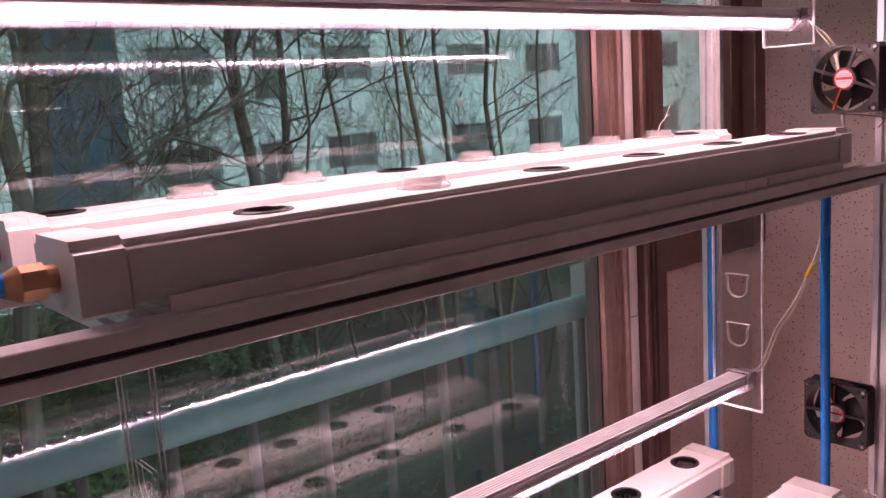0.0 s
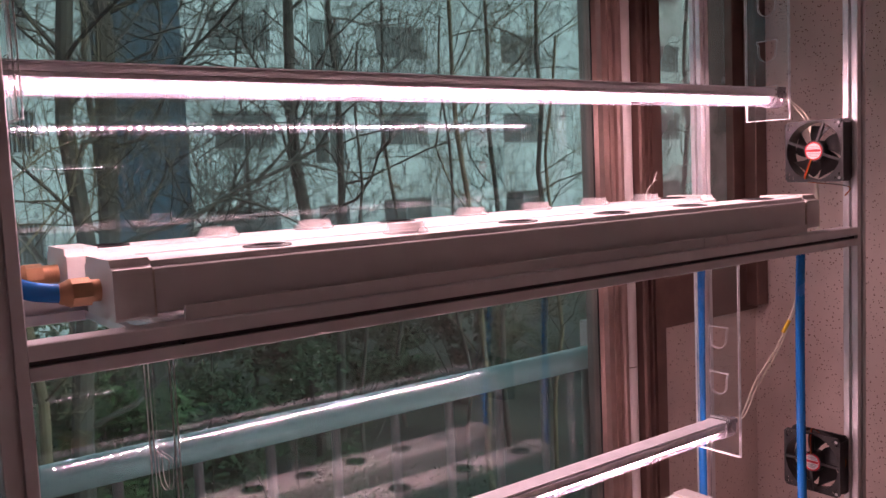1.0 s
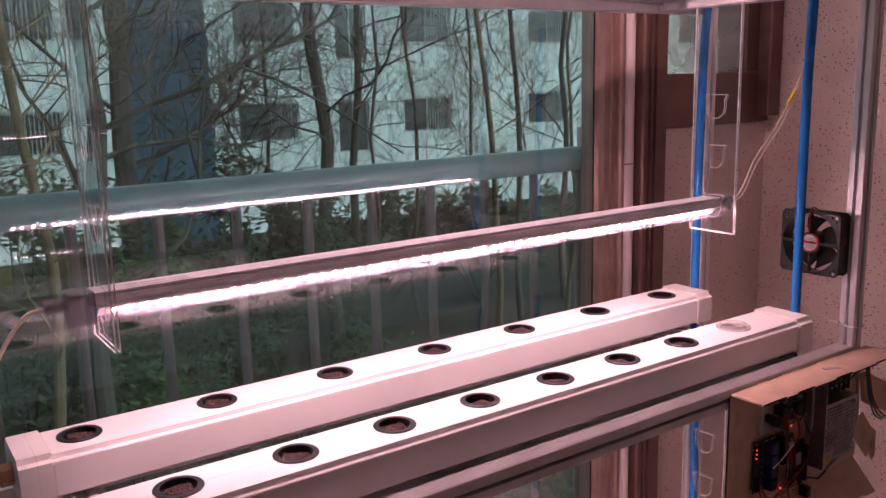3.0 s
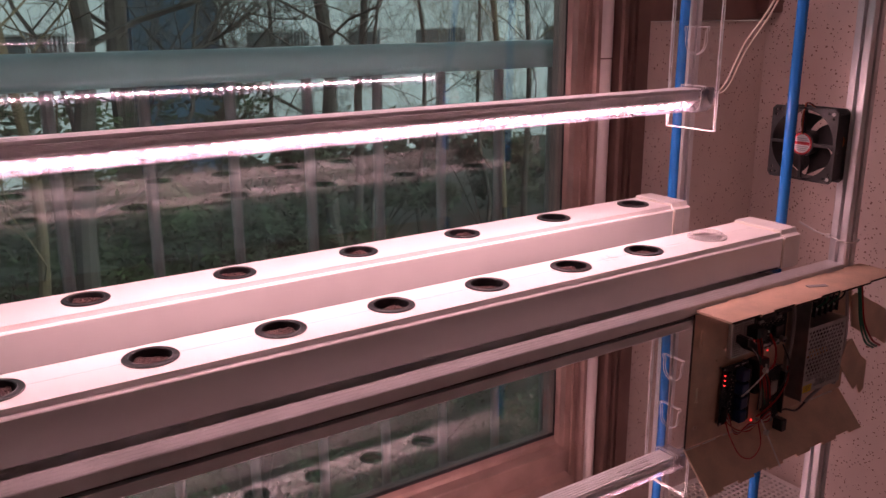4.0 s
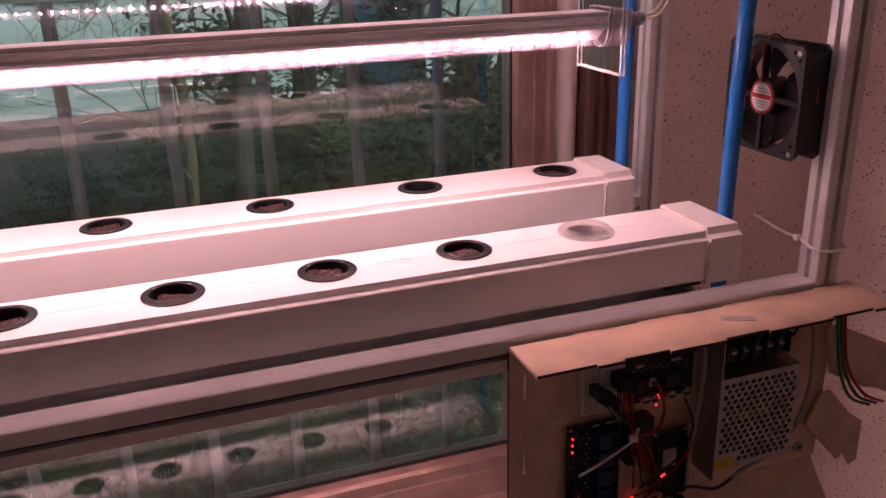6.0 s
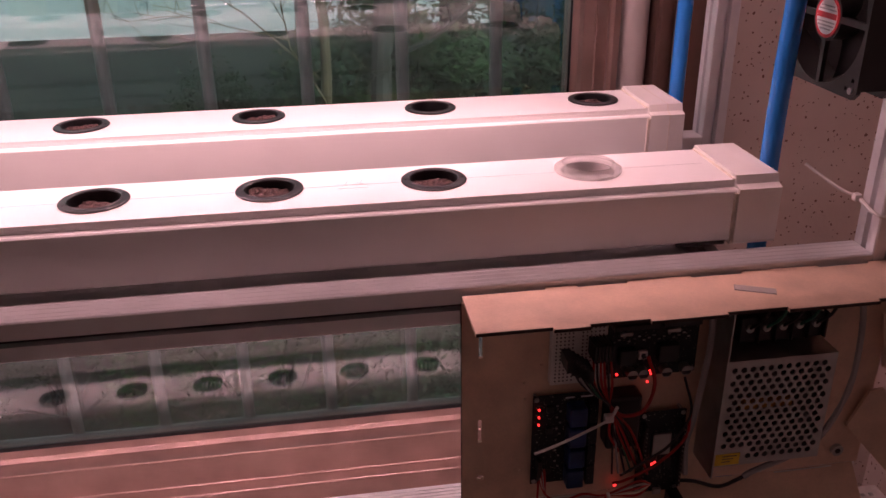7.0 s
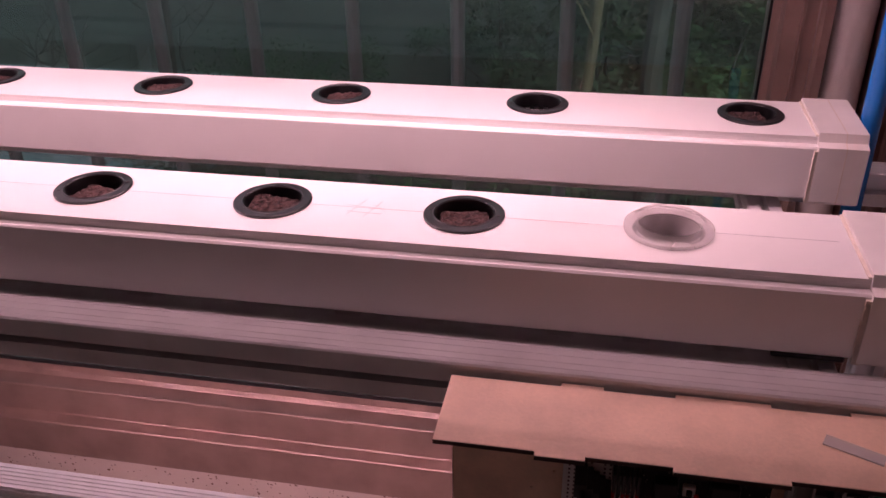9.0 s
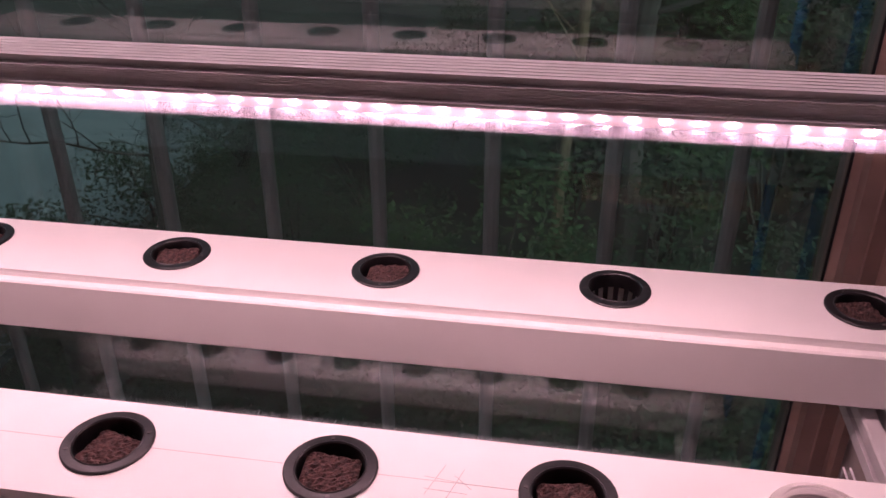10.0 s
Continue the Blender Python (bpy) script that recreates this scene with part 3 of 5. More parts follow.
# ---------- net cups ----------
def net_cup(x, y, z, foam, clear=False, lift=0.0):
    label = "frosted clear plastic net cup" if clear else ("black net cup filled with brown sponge" if foam else "empty black slotted net cup")
    cup = thing("net_cup", (x, y, z), label, "net cup", "net cups in the grow channels")
    m = M_CLEARCUP if clear else M_BLACK
    bm = B()
    ro, ri = (0.0305, 0.0215) if clear else (0.0292, 0.0212)
    if clear:
        lathe(bm, [(ri, 0.001), (ri, 0.0065 + lift), (ri + 0.0025, 0.0080 + lift), (ri + 0.0035, 0.0045 + lift * 0.6), (ro, 0.0030), (ro, 0.0003), (ri + 0.001, 0.0003), (ri, 0.001)], x, y, z, 36)
    else:
        lathe(bm, [(ri, -0.002), (ri, 0.0018), (ri + 0.0008, 0.0026), (ri + 0.0016, 0.0020), (ro - 0.0010, 0.0019), (ro, 0.0012), (ro, 0.0003), (ri + 0.001, 0.0003), (ri, -0.002)], x, y, z, 36)
    part("rim", bm, m, cup, smooth=True)
    if not clear:
        for a in (0.5, 3.64):
            a += x * 9
            bm = B(); disc(bm, x + 0.0252 * math.cos(a), y + 0.0252 * math.sin(a), z + 0.0018, 0.0014, 0.0006, n=8)
            part("rim_hole", bm, M_SLOT, cup)
    bm = B()
    rings = []
    for rr, dz in ((ri, 0.0), (ri - 0.001, -0.010), (ri - 0.0038, -0.044), (ri - 0.0042, -0.048)):
        rings.append([bm.verts.new((x + rr * math.cos(math.pi * i / 14), y + rr * math.sin(math.pi * i / 14), z + dz)) for i in range(28)])
    for q in range(3):
        for i in range(28):
            if q != 1 or i % 2 == 0 or clear:        # open slots between the ribs
                bm.faces.new((rings[q][i], rings[q][(i + 1) % 28], rings[q + 1][(i + 1) % 28], rings[q + 1][i]))
    bm.faces.new(rings[3])
    bmesh.ops.solidify(bm, geom=list(bm.faces), thickness=0.0012)
    part("basket", bm, M_CUPWALL if clear else m, cup, smooth=True)
    if foam:
        bm = B()
        rnd = random.Random(int(x * 1000 + y * 77 + z * 31))
        ang = rnd.uniform(-0.5, 0.5)
        r = bmesh.ops.create_grid(bm, x_segments=20, y_segments=20, size=0.0178)
        top = r["verts"]
        ext = bmesh.ops.extrude_face_region(bm, geom=list(bm.faces))
        bot = [g for g in ext["geom"] if isinstance(g, bmesh.types.BMVert)]
        for v in bot:
            v.co.z -= 0.026
        for v in top:
            v.co.z += rnd.uniform(-0.0011, 0.0007)
        bm.transform(Matrix.Translation((x + rnd.uniform(-0.0015, 0.0015), y - 0.002 + rnd.uniform(-0.001, 0.001), z - (0.026 if clear else 0.0036) - rnd.random() * 0.0022)) @ Euler((rnd.uniform(-0.12, 0.12), rnd.uniform(-0.12, 0.12), ang)).to_matrix().to_4x4() @ Matrix.Diagonal((0.98, 0.98, 1, 1)))
        part("sponge", bm, M_FOAM, cup, "brown porous grow sponge")
    return cup


ZT = ZB + 0.0555
for i, x in enumerate(FRONT):
    net_cup(x, 0.761, ZT, True, i == 0)
for i, x in enumerate(BACK):
    net_cup(x, 0.999, ZT, i != 1)
for i, x in enumerate(UFRONT):
    net_cup(x, 0.761, ZT + STEP, True, i == 1, 0.006)
for i, x in enumerate(UBACK):
    net_cup(x, 0.999, ZT + STEP, i in (0, 3, 8), i not in (0, 3, 8), 0.006)
for i, x in enumerate(FRONT):
    net_cup(x, 0.761, ZT - STEP, i % 3 != 1)
for i, x in enumerate(LBACK):
    net_cup(x, 0.985, ZT - STEP, i in (1, 4, 6))
bm = B(); tube(bm, [(1.136, 0.995, ZT + STEP - 0.002), (1.140, 0.994, ZT + STEP + 0.022), (1.152, 0.990, ZT + STEP + 0.036), (1.163, 0.987, ZT + STEP + 0.058)], 0.0011, 6, taper=0.0006)
tube(bm, [(1.152, 0.990, ZT + STEP + 0.036), (1.160, 0.990, ZT + STEP + 0.041), (1.163, 0.988, ZT + STEP + 0.040)], 0.0008, 6, taper=0.0005)
tagged(part("cable_tie_tail", bm, M_SPROUT), "thin white plastic tie end standing in a clear cup", "cable tie")


# ---------- LED lights on clear hangers ----------
def u_slot(cy, zt, w=0.040, h=0.044):
    a = w / 2
    pts = [(cy - a - 0.003, zt), (cy + a + 0.003, zt), (cy + a + 0.003, zt - 0.006), (cy + a, zt - 0.008), (cy + a, zt - h + a)]
    pts += [(cy + a * math.cos(t), zt - h + a - a * math.sin(t)) for t in [math.pi * i / 8 for i in range(1, 8)]]
    pts += [(cy - a, zt - h + a), (cy - a, zt - 0.008), (cy - a - 0.003, zt - 0.006)]
    return pts


def hanger(x, zled, ztop, c=0.87):
    """Clear plate with a row of slots; white tubes paint the light in its rim."""
    y0, y1, zb = c - 0.050, c + 0.050, zled - 0.067
    hg = thing("light_hanger", (x, c, zb), "clear acrylic plate with bulb-shaped slots holding a light", "hanger", "light hangers")
    slots = [u_slot(c, z) for z in (zled + 0.004, zled + 0.098, zled + 0.192) if z < ztop - 0.03]
    outer = [(y0, zb), (y1, zb), (y1, ztop), (y0, ztop)]
    bm = B(); sheet(bm, outer, slots, "x", x - 0.0025, x + 0.0025)
    part("plate", bm, M_ACRYL, hg)
    for lp in [outer] + slots:
        bm = B()
        k = 0.0011 if lp is outer else 0.0006
        n = len(lp)
        for i in range(n):
            (ya, za), (yb, zb2) = lp[i], lp[(i + 1) % n]
            tube(bm, [(x - 0.0026, ya, za), (x - 0.0026, yb, zb2)], k, 4, 1)
            tube(bm, [(x + 0.0026, ya, za), (x + 0.0026, yb, zb2)], k, 4, 1)
        part("edge_glint", bm, M_ACRYL_EDGE, hg, "white line painted as light in the cut edge")
    return hg


def led_light(x0, x1, z, n, label, c=0.870, chip=None, print_x=None):
    """A tube light: ribbed aluminium back, board with chips, clear half-round cover, end caps."""
    lt = thing("led_tube_light", ((x0 + x1) / 2, c, z), label, "light", "grow lights")
    bm = B()
    half = [(0.0178, z), (0.0178, z - 0.0022), (0.0140, z - 0.0026), (0.0140, z - 0.0052), (0.0185, z - 0.0057)]
    for i in range(4):                      # fine ridges along the side
        zz = z - 0.0063 - i * 0.0014
        half += [(0.0185, zz), (0.0180, zz - 0.0007)]
    half += [(0.0185, z - 0.0120), (0.0143, z - 0.0124), (0.0143, z - 0.0162), (0.0195, z - 0.0166), (0.0195, z - 0.0186)]
    ribs = []
    for i in range(6):                      # flat ribs with narrow grooves on the back
        y = -0.0178 + i * 0.0356 / 6
        ribs += [(c + y + 0.0006, z), (c + y + 0.0044, z)] if i else [(c + y + 0.0044, z)]
        if i < 5:
            ribs += [(c + y + 0.0048, z - 0.0022), (c + y + 0.0061, z - 0.0022)]
    prism(bm, [(c + y, h) for y, h in half] + [(c - y, h) for y, h in reversed(half)] + ribs, "x", x0, x1)
    part("aluminium_back", bm, M_LEDALU, lt, "ribbed aluminium back")
    bm = B(); prism(bm, [(c - 0.0160, z - 0.0188), (c + 0.0160, z - 0.0188), (c, z - 0.0322)], "x", x0 + 0.004, x1 - 0.004)
    part("led_board", bm, M_PCB, lt)
    bm = B()
    L = x1 - x0 - 0.03
    for row in (-1, 1):
        for i in range(n):
            x = x0 + 0.015 + L * (i + 0.5 + 0.12 * row) / n
            cy, cz = c + row * 0.0088, z - 0.0248
            ny, nz = row * 0.642, -0.767
            ty, tz = -nz, ny
            vs = []
            for j in range(8):
                a = math.pi * (j + 0.5) / 4
                u, w = 0.0029 * math.cos(a), 0.0025 * math.sin(a)
                vs.append(bm.verts.new((x + u, cy + ny * 0.0008 + ty * w, cz + nz * 0.0008 + tz * w)))
            bm.faces.new(vs if row > 0 else vs[::-1])
    part("led_chips", bm, chip or M_CHIP, lt, "glowing pinkish white chips")
    bm = B()
    arc = [(c + 0.0185 * math.cos(a), z - 0.0188 - 0.0205 * math.sin(a)) for a in [math.pi * i / 14 for i in range(15)]]
    arc += [(c - 0.0172 * math.cos(a), z - 0.0188 - 0.0192 * math.sin(a)) for a in [math.pi * i / 14 for i in range(15)]]
    prism(bm, arc, "x", x0 + 0.001, x1 - 0.001)
    cv = part("cover", bm, M_COVER, lt, "clear half-round cover", True)
    cv.visible_shadow = False
    if print_x:
        bm = B()
        for i, (a, w) in enumerate(((0.0, 0.016), (0.020, 0.030), (0.055, 0.022))):
            for q in range(2):
                box(bm, print_x + a, print_x + a + w, c - 0.0120 + q * 0.0122, c - 0.0100 + q * 0.0122, z + 0.0001, z + 0.0003)
        part("rating_print", bm, M_GREYW, lt, "unreadable grey print")
    for s, xa, xb in ((-1, x0 - 0.028, x0), (1, x1, x1 + 0.028)):
        bm = B()
        sec = [(c - 0.0215, z + 0.001), (c - 0.0215, z - 0.020)] + [(c - 0.0215 * math.cos(a), z - 0.020 - 0.0215 * math.sin(a)) for a in [math.pi * i / 10 for i in range(1, 10)]] + [(c + 0.0215, z - 0.020), (c + 0.0215, z + 0.001)]
        prism(bm, sec, "x", xa, xb)
        ec = part("end_cap", bm, M_ENDCAP, lt, "smoky clear end cap", True)
        bm = B()
        xo = xa - 0.026 if s < 0 else xb
        disc(bm, xo, c, z - 0.012, 0.0075, 0.026, "x", 14)
        for i in range(3):
            disc(bm, xo + 0.004 + i * 0.007, c, z - 0.012, 0.0088, 0.003, "x", 14)
        part("cable_gland", bm, M_ENDCAP, ec, smooth=True)
    return lt


ZL = 1.342
led_light(0.062, 1.196, ZL, 60, "pinkish white LED tube light over the middle shelf", print_x=0.10)
led_light(-0.085, 1.385, ZL + STEP, 79, "pinkish white LED tube light over the upper shelf", chip=M_CHIP_TOP)
led_light(0.062, 1.196, ZL - STEP, 60, "pinkish white LED tube light over the lower shelf", print_x=1.07)
for x, zl, zt in ((0.075, ZL, 1.697), (1.197, ZL, 1.697), (-0.065, ZL + STEP, 2.43), (1.38, ZL + STEP, 2.43), (0.075, ZL - STEP, 1.025), (1.197, ZL - STEP, 1.025)):
    hanger(x, zl, zt)


# ---------- fans ----------
def fan(x, y, z, label, turn=0.0):
    """Axial fan seen from the strut side; centre x, y, z, blowing along x."""
    R, D = 0.060, 0.032
    fn = thing("case_fan", (x, y, z), label, "fan", "cooling fans")
    c = 0.006
    outer = [(y - R + c, z - R), (y + R - c, z - R), (y + R, z - R + c), (y + R, z + R - c), (y + R - c, z + R), (y - R + c, z + R), (y - R, z + R - c), (y - R, z - R + c)]
    holes = [circle(y, z, 0.0565, 40)]
    for sy in (-1, 1):
        for sz in (-1, 1):
            holes.append(circle(y + sy * 0.0525, z + sz * 0.0525, 0.0022, 10))
            for a, b in ((0.0525, 0.0445), (0.0445, 0.0525)):
                holes.append([(y + sy * a - 0.0022, z + sz * b - 0.0016), (y + sy * a + 0.0022, z + sz * b - 0.0016), (y + sy * a + 0.0016, z + sz * b + 0.0018), (y + sy * a - 0.0016, z + sz * b + 0.0018)])
    bm = B(); sheet(bm, outer, holes, "x", x - D / 2, x - D / 2 + 0.004); sheet(bm, outer, holes[:1], "x", x + D / 2 - 0.004, x + D / 2)
    lathe(bm, [(0.0565, -D / 2 + 0.004), (0.0565, D / 2 - 0.004), (0.0592, D / 2 - 0.004), (0.0592, -D / 2 + 0.004), (0.0565, -D / 2 + 0.004)], x, y, z, 40, "x")
    box(bm, x - D / 2 + 0.004, x + D / 2 - 0.004, y - R, y - R + 0.0015, z - R + 0.008, z + R - 0.008)
    part("frame", bm, M_FAN, fn, smooth=True)
    bm = B(); disc(bm, x - D / 2 + 0.001, y, z, 0.0205, D - 0.006, "x", 32)
    hub = part("hub", bm, M_FAN, fn, smooth=True)
    bm = B(); disc(bm, x - D / 2 + 0.0002, y, z, 0.0180, 0.0008, "x", 32); lab = part("label", bm, M_LABEL, hub, "round red and white label")
    bm = B(); disc(bm, x - D / 2 - 0.0001, y, z, 0.0152, 0.0003, "x", 32)
    part("label_field", bm, M_LABELW, hub)
    bm = B()
    for i, (h, w) in enumerate(((0.009, 0.010), (0.006, 0.013), (-0.0045, 0.013), (-0.0075, 0.012), (-0.0105, 0.008))):
        box(bm, x - D / 2 - 0.0004, x - D / 2 - 0.0001, y - w, y + w, z + h - 0.0006, z + h + 0.0006)
    part("label_print", bm, M_GREYW, hub)
    bm = B(); box(bm, x - D / 2 - 0.0004, x - D / 2 - 0.0001, y - 0.0145, y + 0.0145, z - 0.0014, z + 0.0034)
    part("label_stripe", bm, M_LABEL, hub)
    for k in range(4):
        a = math.radians(turn + 20 + 90 * k)
        u, v = math.cos(a), math.sin(a)
        bm = B(); box(bm, -D / 2 + 0.0008, -D / 2 + 0.005, 0.019, 0.058, -0.0026, 0.0026)
        bm.transform(Matrix.Translation((x, y, z)) @ Matrix(((1, 0, 0, 0), (0, u, -v, 0), (0, v, u, 0), (0, 0, 0, 1))))
        part("strut", bm, M_FAN, fn)
    for k in range(5):
        bm = B()
        vs = []
        for s in range(6):
            r = 0.020 + 0.034 * s / 5
            for e, dx in ((-1, 0.006), (1, -0.007)):
                a = math.radians(turn + k * 72 + e * (33 - 1.2 * s) + s * 5)
                vs.append(bm.verts.new((x + 0.004 + dx, y + r * math.cos(a), z + r * math.sin(a))))
        for s in range(5):
            bm.faces.new((vs[2 * s], vs[2 * s + 1], vs[2 * s + 3], vs[2 * s + 2]))
        r = bmesh.ops.solidify(bm, geom=list(bm.faces), thickness=0.0012)
        part("blade", bm, M_FAN, fn, smooth=True)
    for sz in (-1, 1):
        bm = B(); disc(bm, x - D / 2 - 0.002, y - 0.0525, z + sz * 0.0525, 0.003, 0.004, "x", 8)
        part("screw", bm, M_STEEL, fn, "bright mounting screw")
    for j, m in enumerate((M_ORANGE, M_RED, M_BLACK)):
        bm = B()
        a = math.radians(turn + 20 + 90 * (3 if turn == 0 else 0))
        u, v = math.cos(a), math.sin(a)
        o = 0.0016 * (j - 1)
        tube(bm, [(x - D / 2, y + 0.016 * u - o * v, z + 0.016 * v + o * u), (x - D / 2 - 0.0012, y + 0.036 * u - o * v, z + 0.036 * v + o * u), (x - D / 2, y + 0.056 * u - o * v, z + 0.056 * v + o * u), (x, y + 0.064 * u - o * v, z + 0.064 * v + o * u), (x + 0.004, y - 0.058, z - 0.07 if turn == 0 else z + 0.02), (x + 0.006 + o, y - 0.052, z - 0.088 if turn == 0 else z - 0.02)], 0.0009, 5)
        part("fan_wire", bm, m, fn)
    return fn


fan(1.3435, 0.7465, 1.2525, "black case fan with red label on the middle rack post", 70)
fan(1.3435, 0.738, 1.878, "black case fan with red label on the upper rack post", 0)


# ---------- hoses and cables ----------
def cord(name, pts, r, m, label, category, n=18, k=8):
    bm = B(); tube(bm, pts, r, n, k)
    return tagged(part(name, bm, m, smooth=True), label, category)


cord("air_hose", [(1.288, 0.7575, 1.765), (1.312, 0.762, 1.762), (1.330, 0.768, 1.742), (1.332, 0.769, 1.69), (1.323, 0.766, 1.55), (1.308, 0.757, 1.38), (1.297, 0.749, 1.22), (1.2955, 0.748, 1.10), (1.298, 0.75, 0.95), (1.302, 0.752, 0.7), (1.30, 0.755, 0.45), (1.296, 0.757, 0.40)], 0.0088, M_HOSE, "thick glossy blue hose hanging beside the channel ends", "hose")
cord("air_hose", [(1.299, 0.995, 1.765), (1.316, 0.996, 1.757), (1.322, 0.997, 1.72), (1.316, 0.998, 1.6), (1.311, 0.997, 1.4), (1.3085, 0.996, 1.2), (1.309, 0.994, 1.0), (1.312, 0.985, 0.7), (1.306, 0.985, 0.42)], 0.0088, M_HOSE, "thick glossy blue hose near the back rack post", "hose")
for lv, ys in ((1, (0.7575, 0.995)), (0, (0.7575, 0.995))):
    for y in ys:
        z = ZB + 0.026 + lv * STEP
        ft = thing("hose_fitting", (-0.04, y, z), "hexagonal brass hose fitting on a channel end", "fitting", "brass fittings")
        bm = B(); prism(bm, circle(y, z, 0.0150, 6, 0.3), "x", -0.044, -0.024); part("hex_body", bm, M_BRASS, ft)
        bm = B(); disc(bm, -0.024, y, z, 0.012, 0.010 if y < 0.9 else 0.020, "x", 16); part("thread", bm, M_BRASS, ft, smooth=True)
        bm = B(); lathe(bm, [(0.0, 0.0), (0.010, 0.0), (0.0155, 0.012)], -0.056, y, z, 16, "x"); part("nut", bm, M_BRASS, ft, smooth=True)
        cord("air_hose", [(-0.050, y, z), (-0.075, y + 0.006, z + 0.004), (-0.115, y + 0.05, z + 0.010), (-0.16, y + 0.10, z - 0.04), (-0.18, y + 0.13, z - 0.18), (-0.17, y + 0.12, z - 0.40), (-0.165, y + 0.10, max(z - 0.62, 0.02))], 0.0100, M_HOSE, "blue hose pushed into a brass fitting", "hose")
cord("light_cable", [(1.248, 0.87, 1.331), (1.268, 0.862, 1.345), (1.288, 0.845, 1.41), (1.306, 0.815, 1.47), (1.322, 0.79, 1.54), (1.333, 0.778, 1.60), (1.336, 0.775, 1.70)], 0.0019, M_WIREW, "thin cream cable from the light to the hose", "cable")
cord("light_cable", [(1.248, 0.868, 1.328), (1.270, 0.858, 1.340), (1.291, 0.842, 1.402), (1.308, 0.813, 1.462), (1.323, 0.788, 1.535), (1.335, 0.776, 1.60)], 0.0016, M_WIREW, "thin cream cable from the light to the hose", "cable")
cord("light_cable", [(0.010, 0.87, 1.328), (-0.012, 0.868, 1.322), (-0.045, 0.85, 1.285), (-0.075, 0.80, 1.235), (-0.098, 0.74, 1.17), (-0.112, 0.70, 1.09)], 0.0026, M_WIREW, "thin cream cable leading from the light to the rack post", "cable")
cord("light_cable", [(1.435, 0.866, 1.998), (1.437, 0.85, 1.985), (1.42, 0.80, 1.94), (1.395, 0.775, 1.86), (1.390, 0.765, 1.78), (1.385, 0.76, 1.70)], 0.0020, M_WIREW, "thin cream cable hanging behind the fan", "cable")
cord("light_cable", [(1.434, 0.864, 1.996), (1.432, 0.846, 1.978), (1.412, 0.795, 1.92), (1.391, 0.770, 1.80), (1.387, 0.764, 1.70)], 0.0016, M_WIREW, "thin cream cable hanging behind the fan", "cable")

bm = B(); tube(bm, [(1.3155, 0.7995, 1.514), (1.319, 0.794, 1.526), (1.3225, 0.789, 1.539)], 0.0042, 8, 3)
tagged(part("tape_wrap", bm, M_YELLOW), "yellow tape wrapped round two thin cables", "tape")

tie = thing("cable_tie", (1.375, 0.668, 1.10), "white cable tie round a rack post", "cable tie")
bm = B()
tube(bm, [(1.3575, 0.700, 1.102), (1.3575, 0.6655, 1.096), (1.3920, 0.6650, 1.096), (1.3925, 0.700, 1.10)], 0.0018, 6, 3)
part("loop", bm, M_WHITEP, tie)
bm = B(); tube(bm, [(1.357, 0.697, 1.102), (1.346, 0.708, 1.106), (1.332, 0.722, 1.116), (1.322, 0.732, 1.124)], 0.0016, 6); part("tail", bm, M_WHITEP, tie)
bm = B(); box(bm, 1.352, 1.3585, 0.694, 0.701, 1.099, 1.1055, 0.001); part("head", bm, M_WHITEP, tie)


# ---------- control box ----------
def tabbed(x0, x1, n, depth, base, sgn, first=False):
    """Finger-joint edge from x0 to x1 about base."""
    pts = []
    for i in range(n):
        a, b = x0 + (x1 - x0) * i / n, x0 + (x1 - x0) * (i + 1) / n
        o = base + (sgn * depth if (i % 2 == 0) == first else 0)
        pts += [(a, o), (b, o)]
    return pts


BEFORE_BOX = set(bpy.data.objects)
BX0, BX1, BY, BT = 0.992, 1.402, 0.6585, 0.0032
ctl = thing("control_box", (1.19, BY, 0.84), "open brown laser-cut board box full of circuit boards", "control box")
bm = B()
sheet(bm, [(BX0, 0.838), (BX1 - 0.014, 0.838), (BX1 - 0.014, 1.050), (BX0, 1.050)],
      [[(1.0065, 0.996), (1.0100, 0.996), (1.0100, 1.022), (1.0065, 1.022)], [(1.0065, 0.908), (1.0100, 0.908), (1.0100, 0.932), (1.0065, 0.932)], circle(1.009, 0.868, 0.0032, 14)] +
      [circle(px, pz, 0.0012, 8) for px, pz in ((1.047, 0.967), (1.048, 0.950), (1.046, 0.872), (1.062, 0.984))], "y", BY - BT, BY)
part("back_panel", bm, M_MDF, ctl)
bm = B()


def notched(edges, y_out, y_in, start_out):
    pts, out = [], start_out
    for a, b in zip(edges, edges[1:]):
        y = y_out if out else y_in
        pts += [(BX0 + a, y), (BX0 + b, y)]
        out = not out
    return pts


front = notched([0.0, 0.060, 0.089, 0.138, 0.201, 0.252, 0.330, 0.383, 0.412], 0.5890, 0.5928, False)
back = notched([0.0, 0.071, 0.098, 0.142, 0.199, 0.245, 0.315, 0.363, 0.412], 0.6580, 0.6545, False)
sheet(bm, front + back[::-1], [], "z", 1.0545, 1.0545 + BT)
top = part("top_panel", bm, M_MDF, ctl)
bm = B()
for a, b in zip(front, front[1:]):
    if abs(a[1] - b[1]) < 1e-5:
        bm = B(); box(bm, a[0], b[0], a[1] - 0.0006, a[1] - 0.0001, 1.0547, 1.0545 + BT - 0.0003); part("charred_edge", bm, M_BURNT, top)
for a, b in zip(back, back[1:]):
    if abs(a[1] - b[1]) < 1e-5:
        bm = B(); box(bm, a[0], b[0], a[1] + 0.0001, a[1] + 0.0006, 1.0547, 1.0545 + BT - 0.0003); part("charred_edge", bm, M_BURNT, top)
bm = B(); box(bm, BX0 - 0.0006, BX0 - 0.0001, BY - BT, BY, 0.838, 1.05); part("charred_edge", bm, M_BURNT, top)
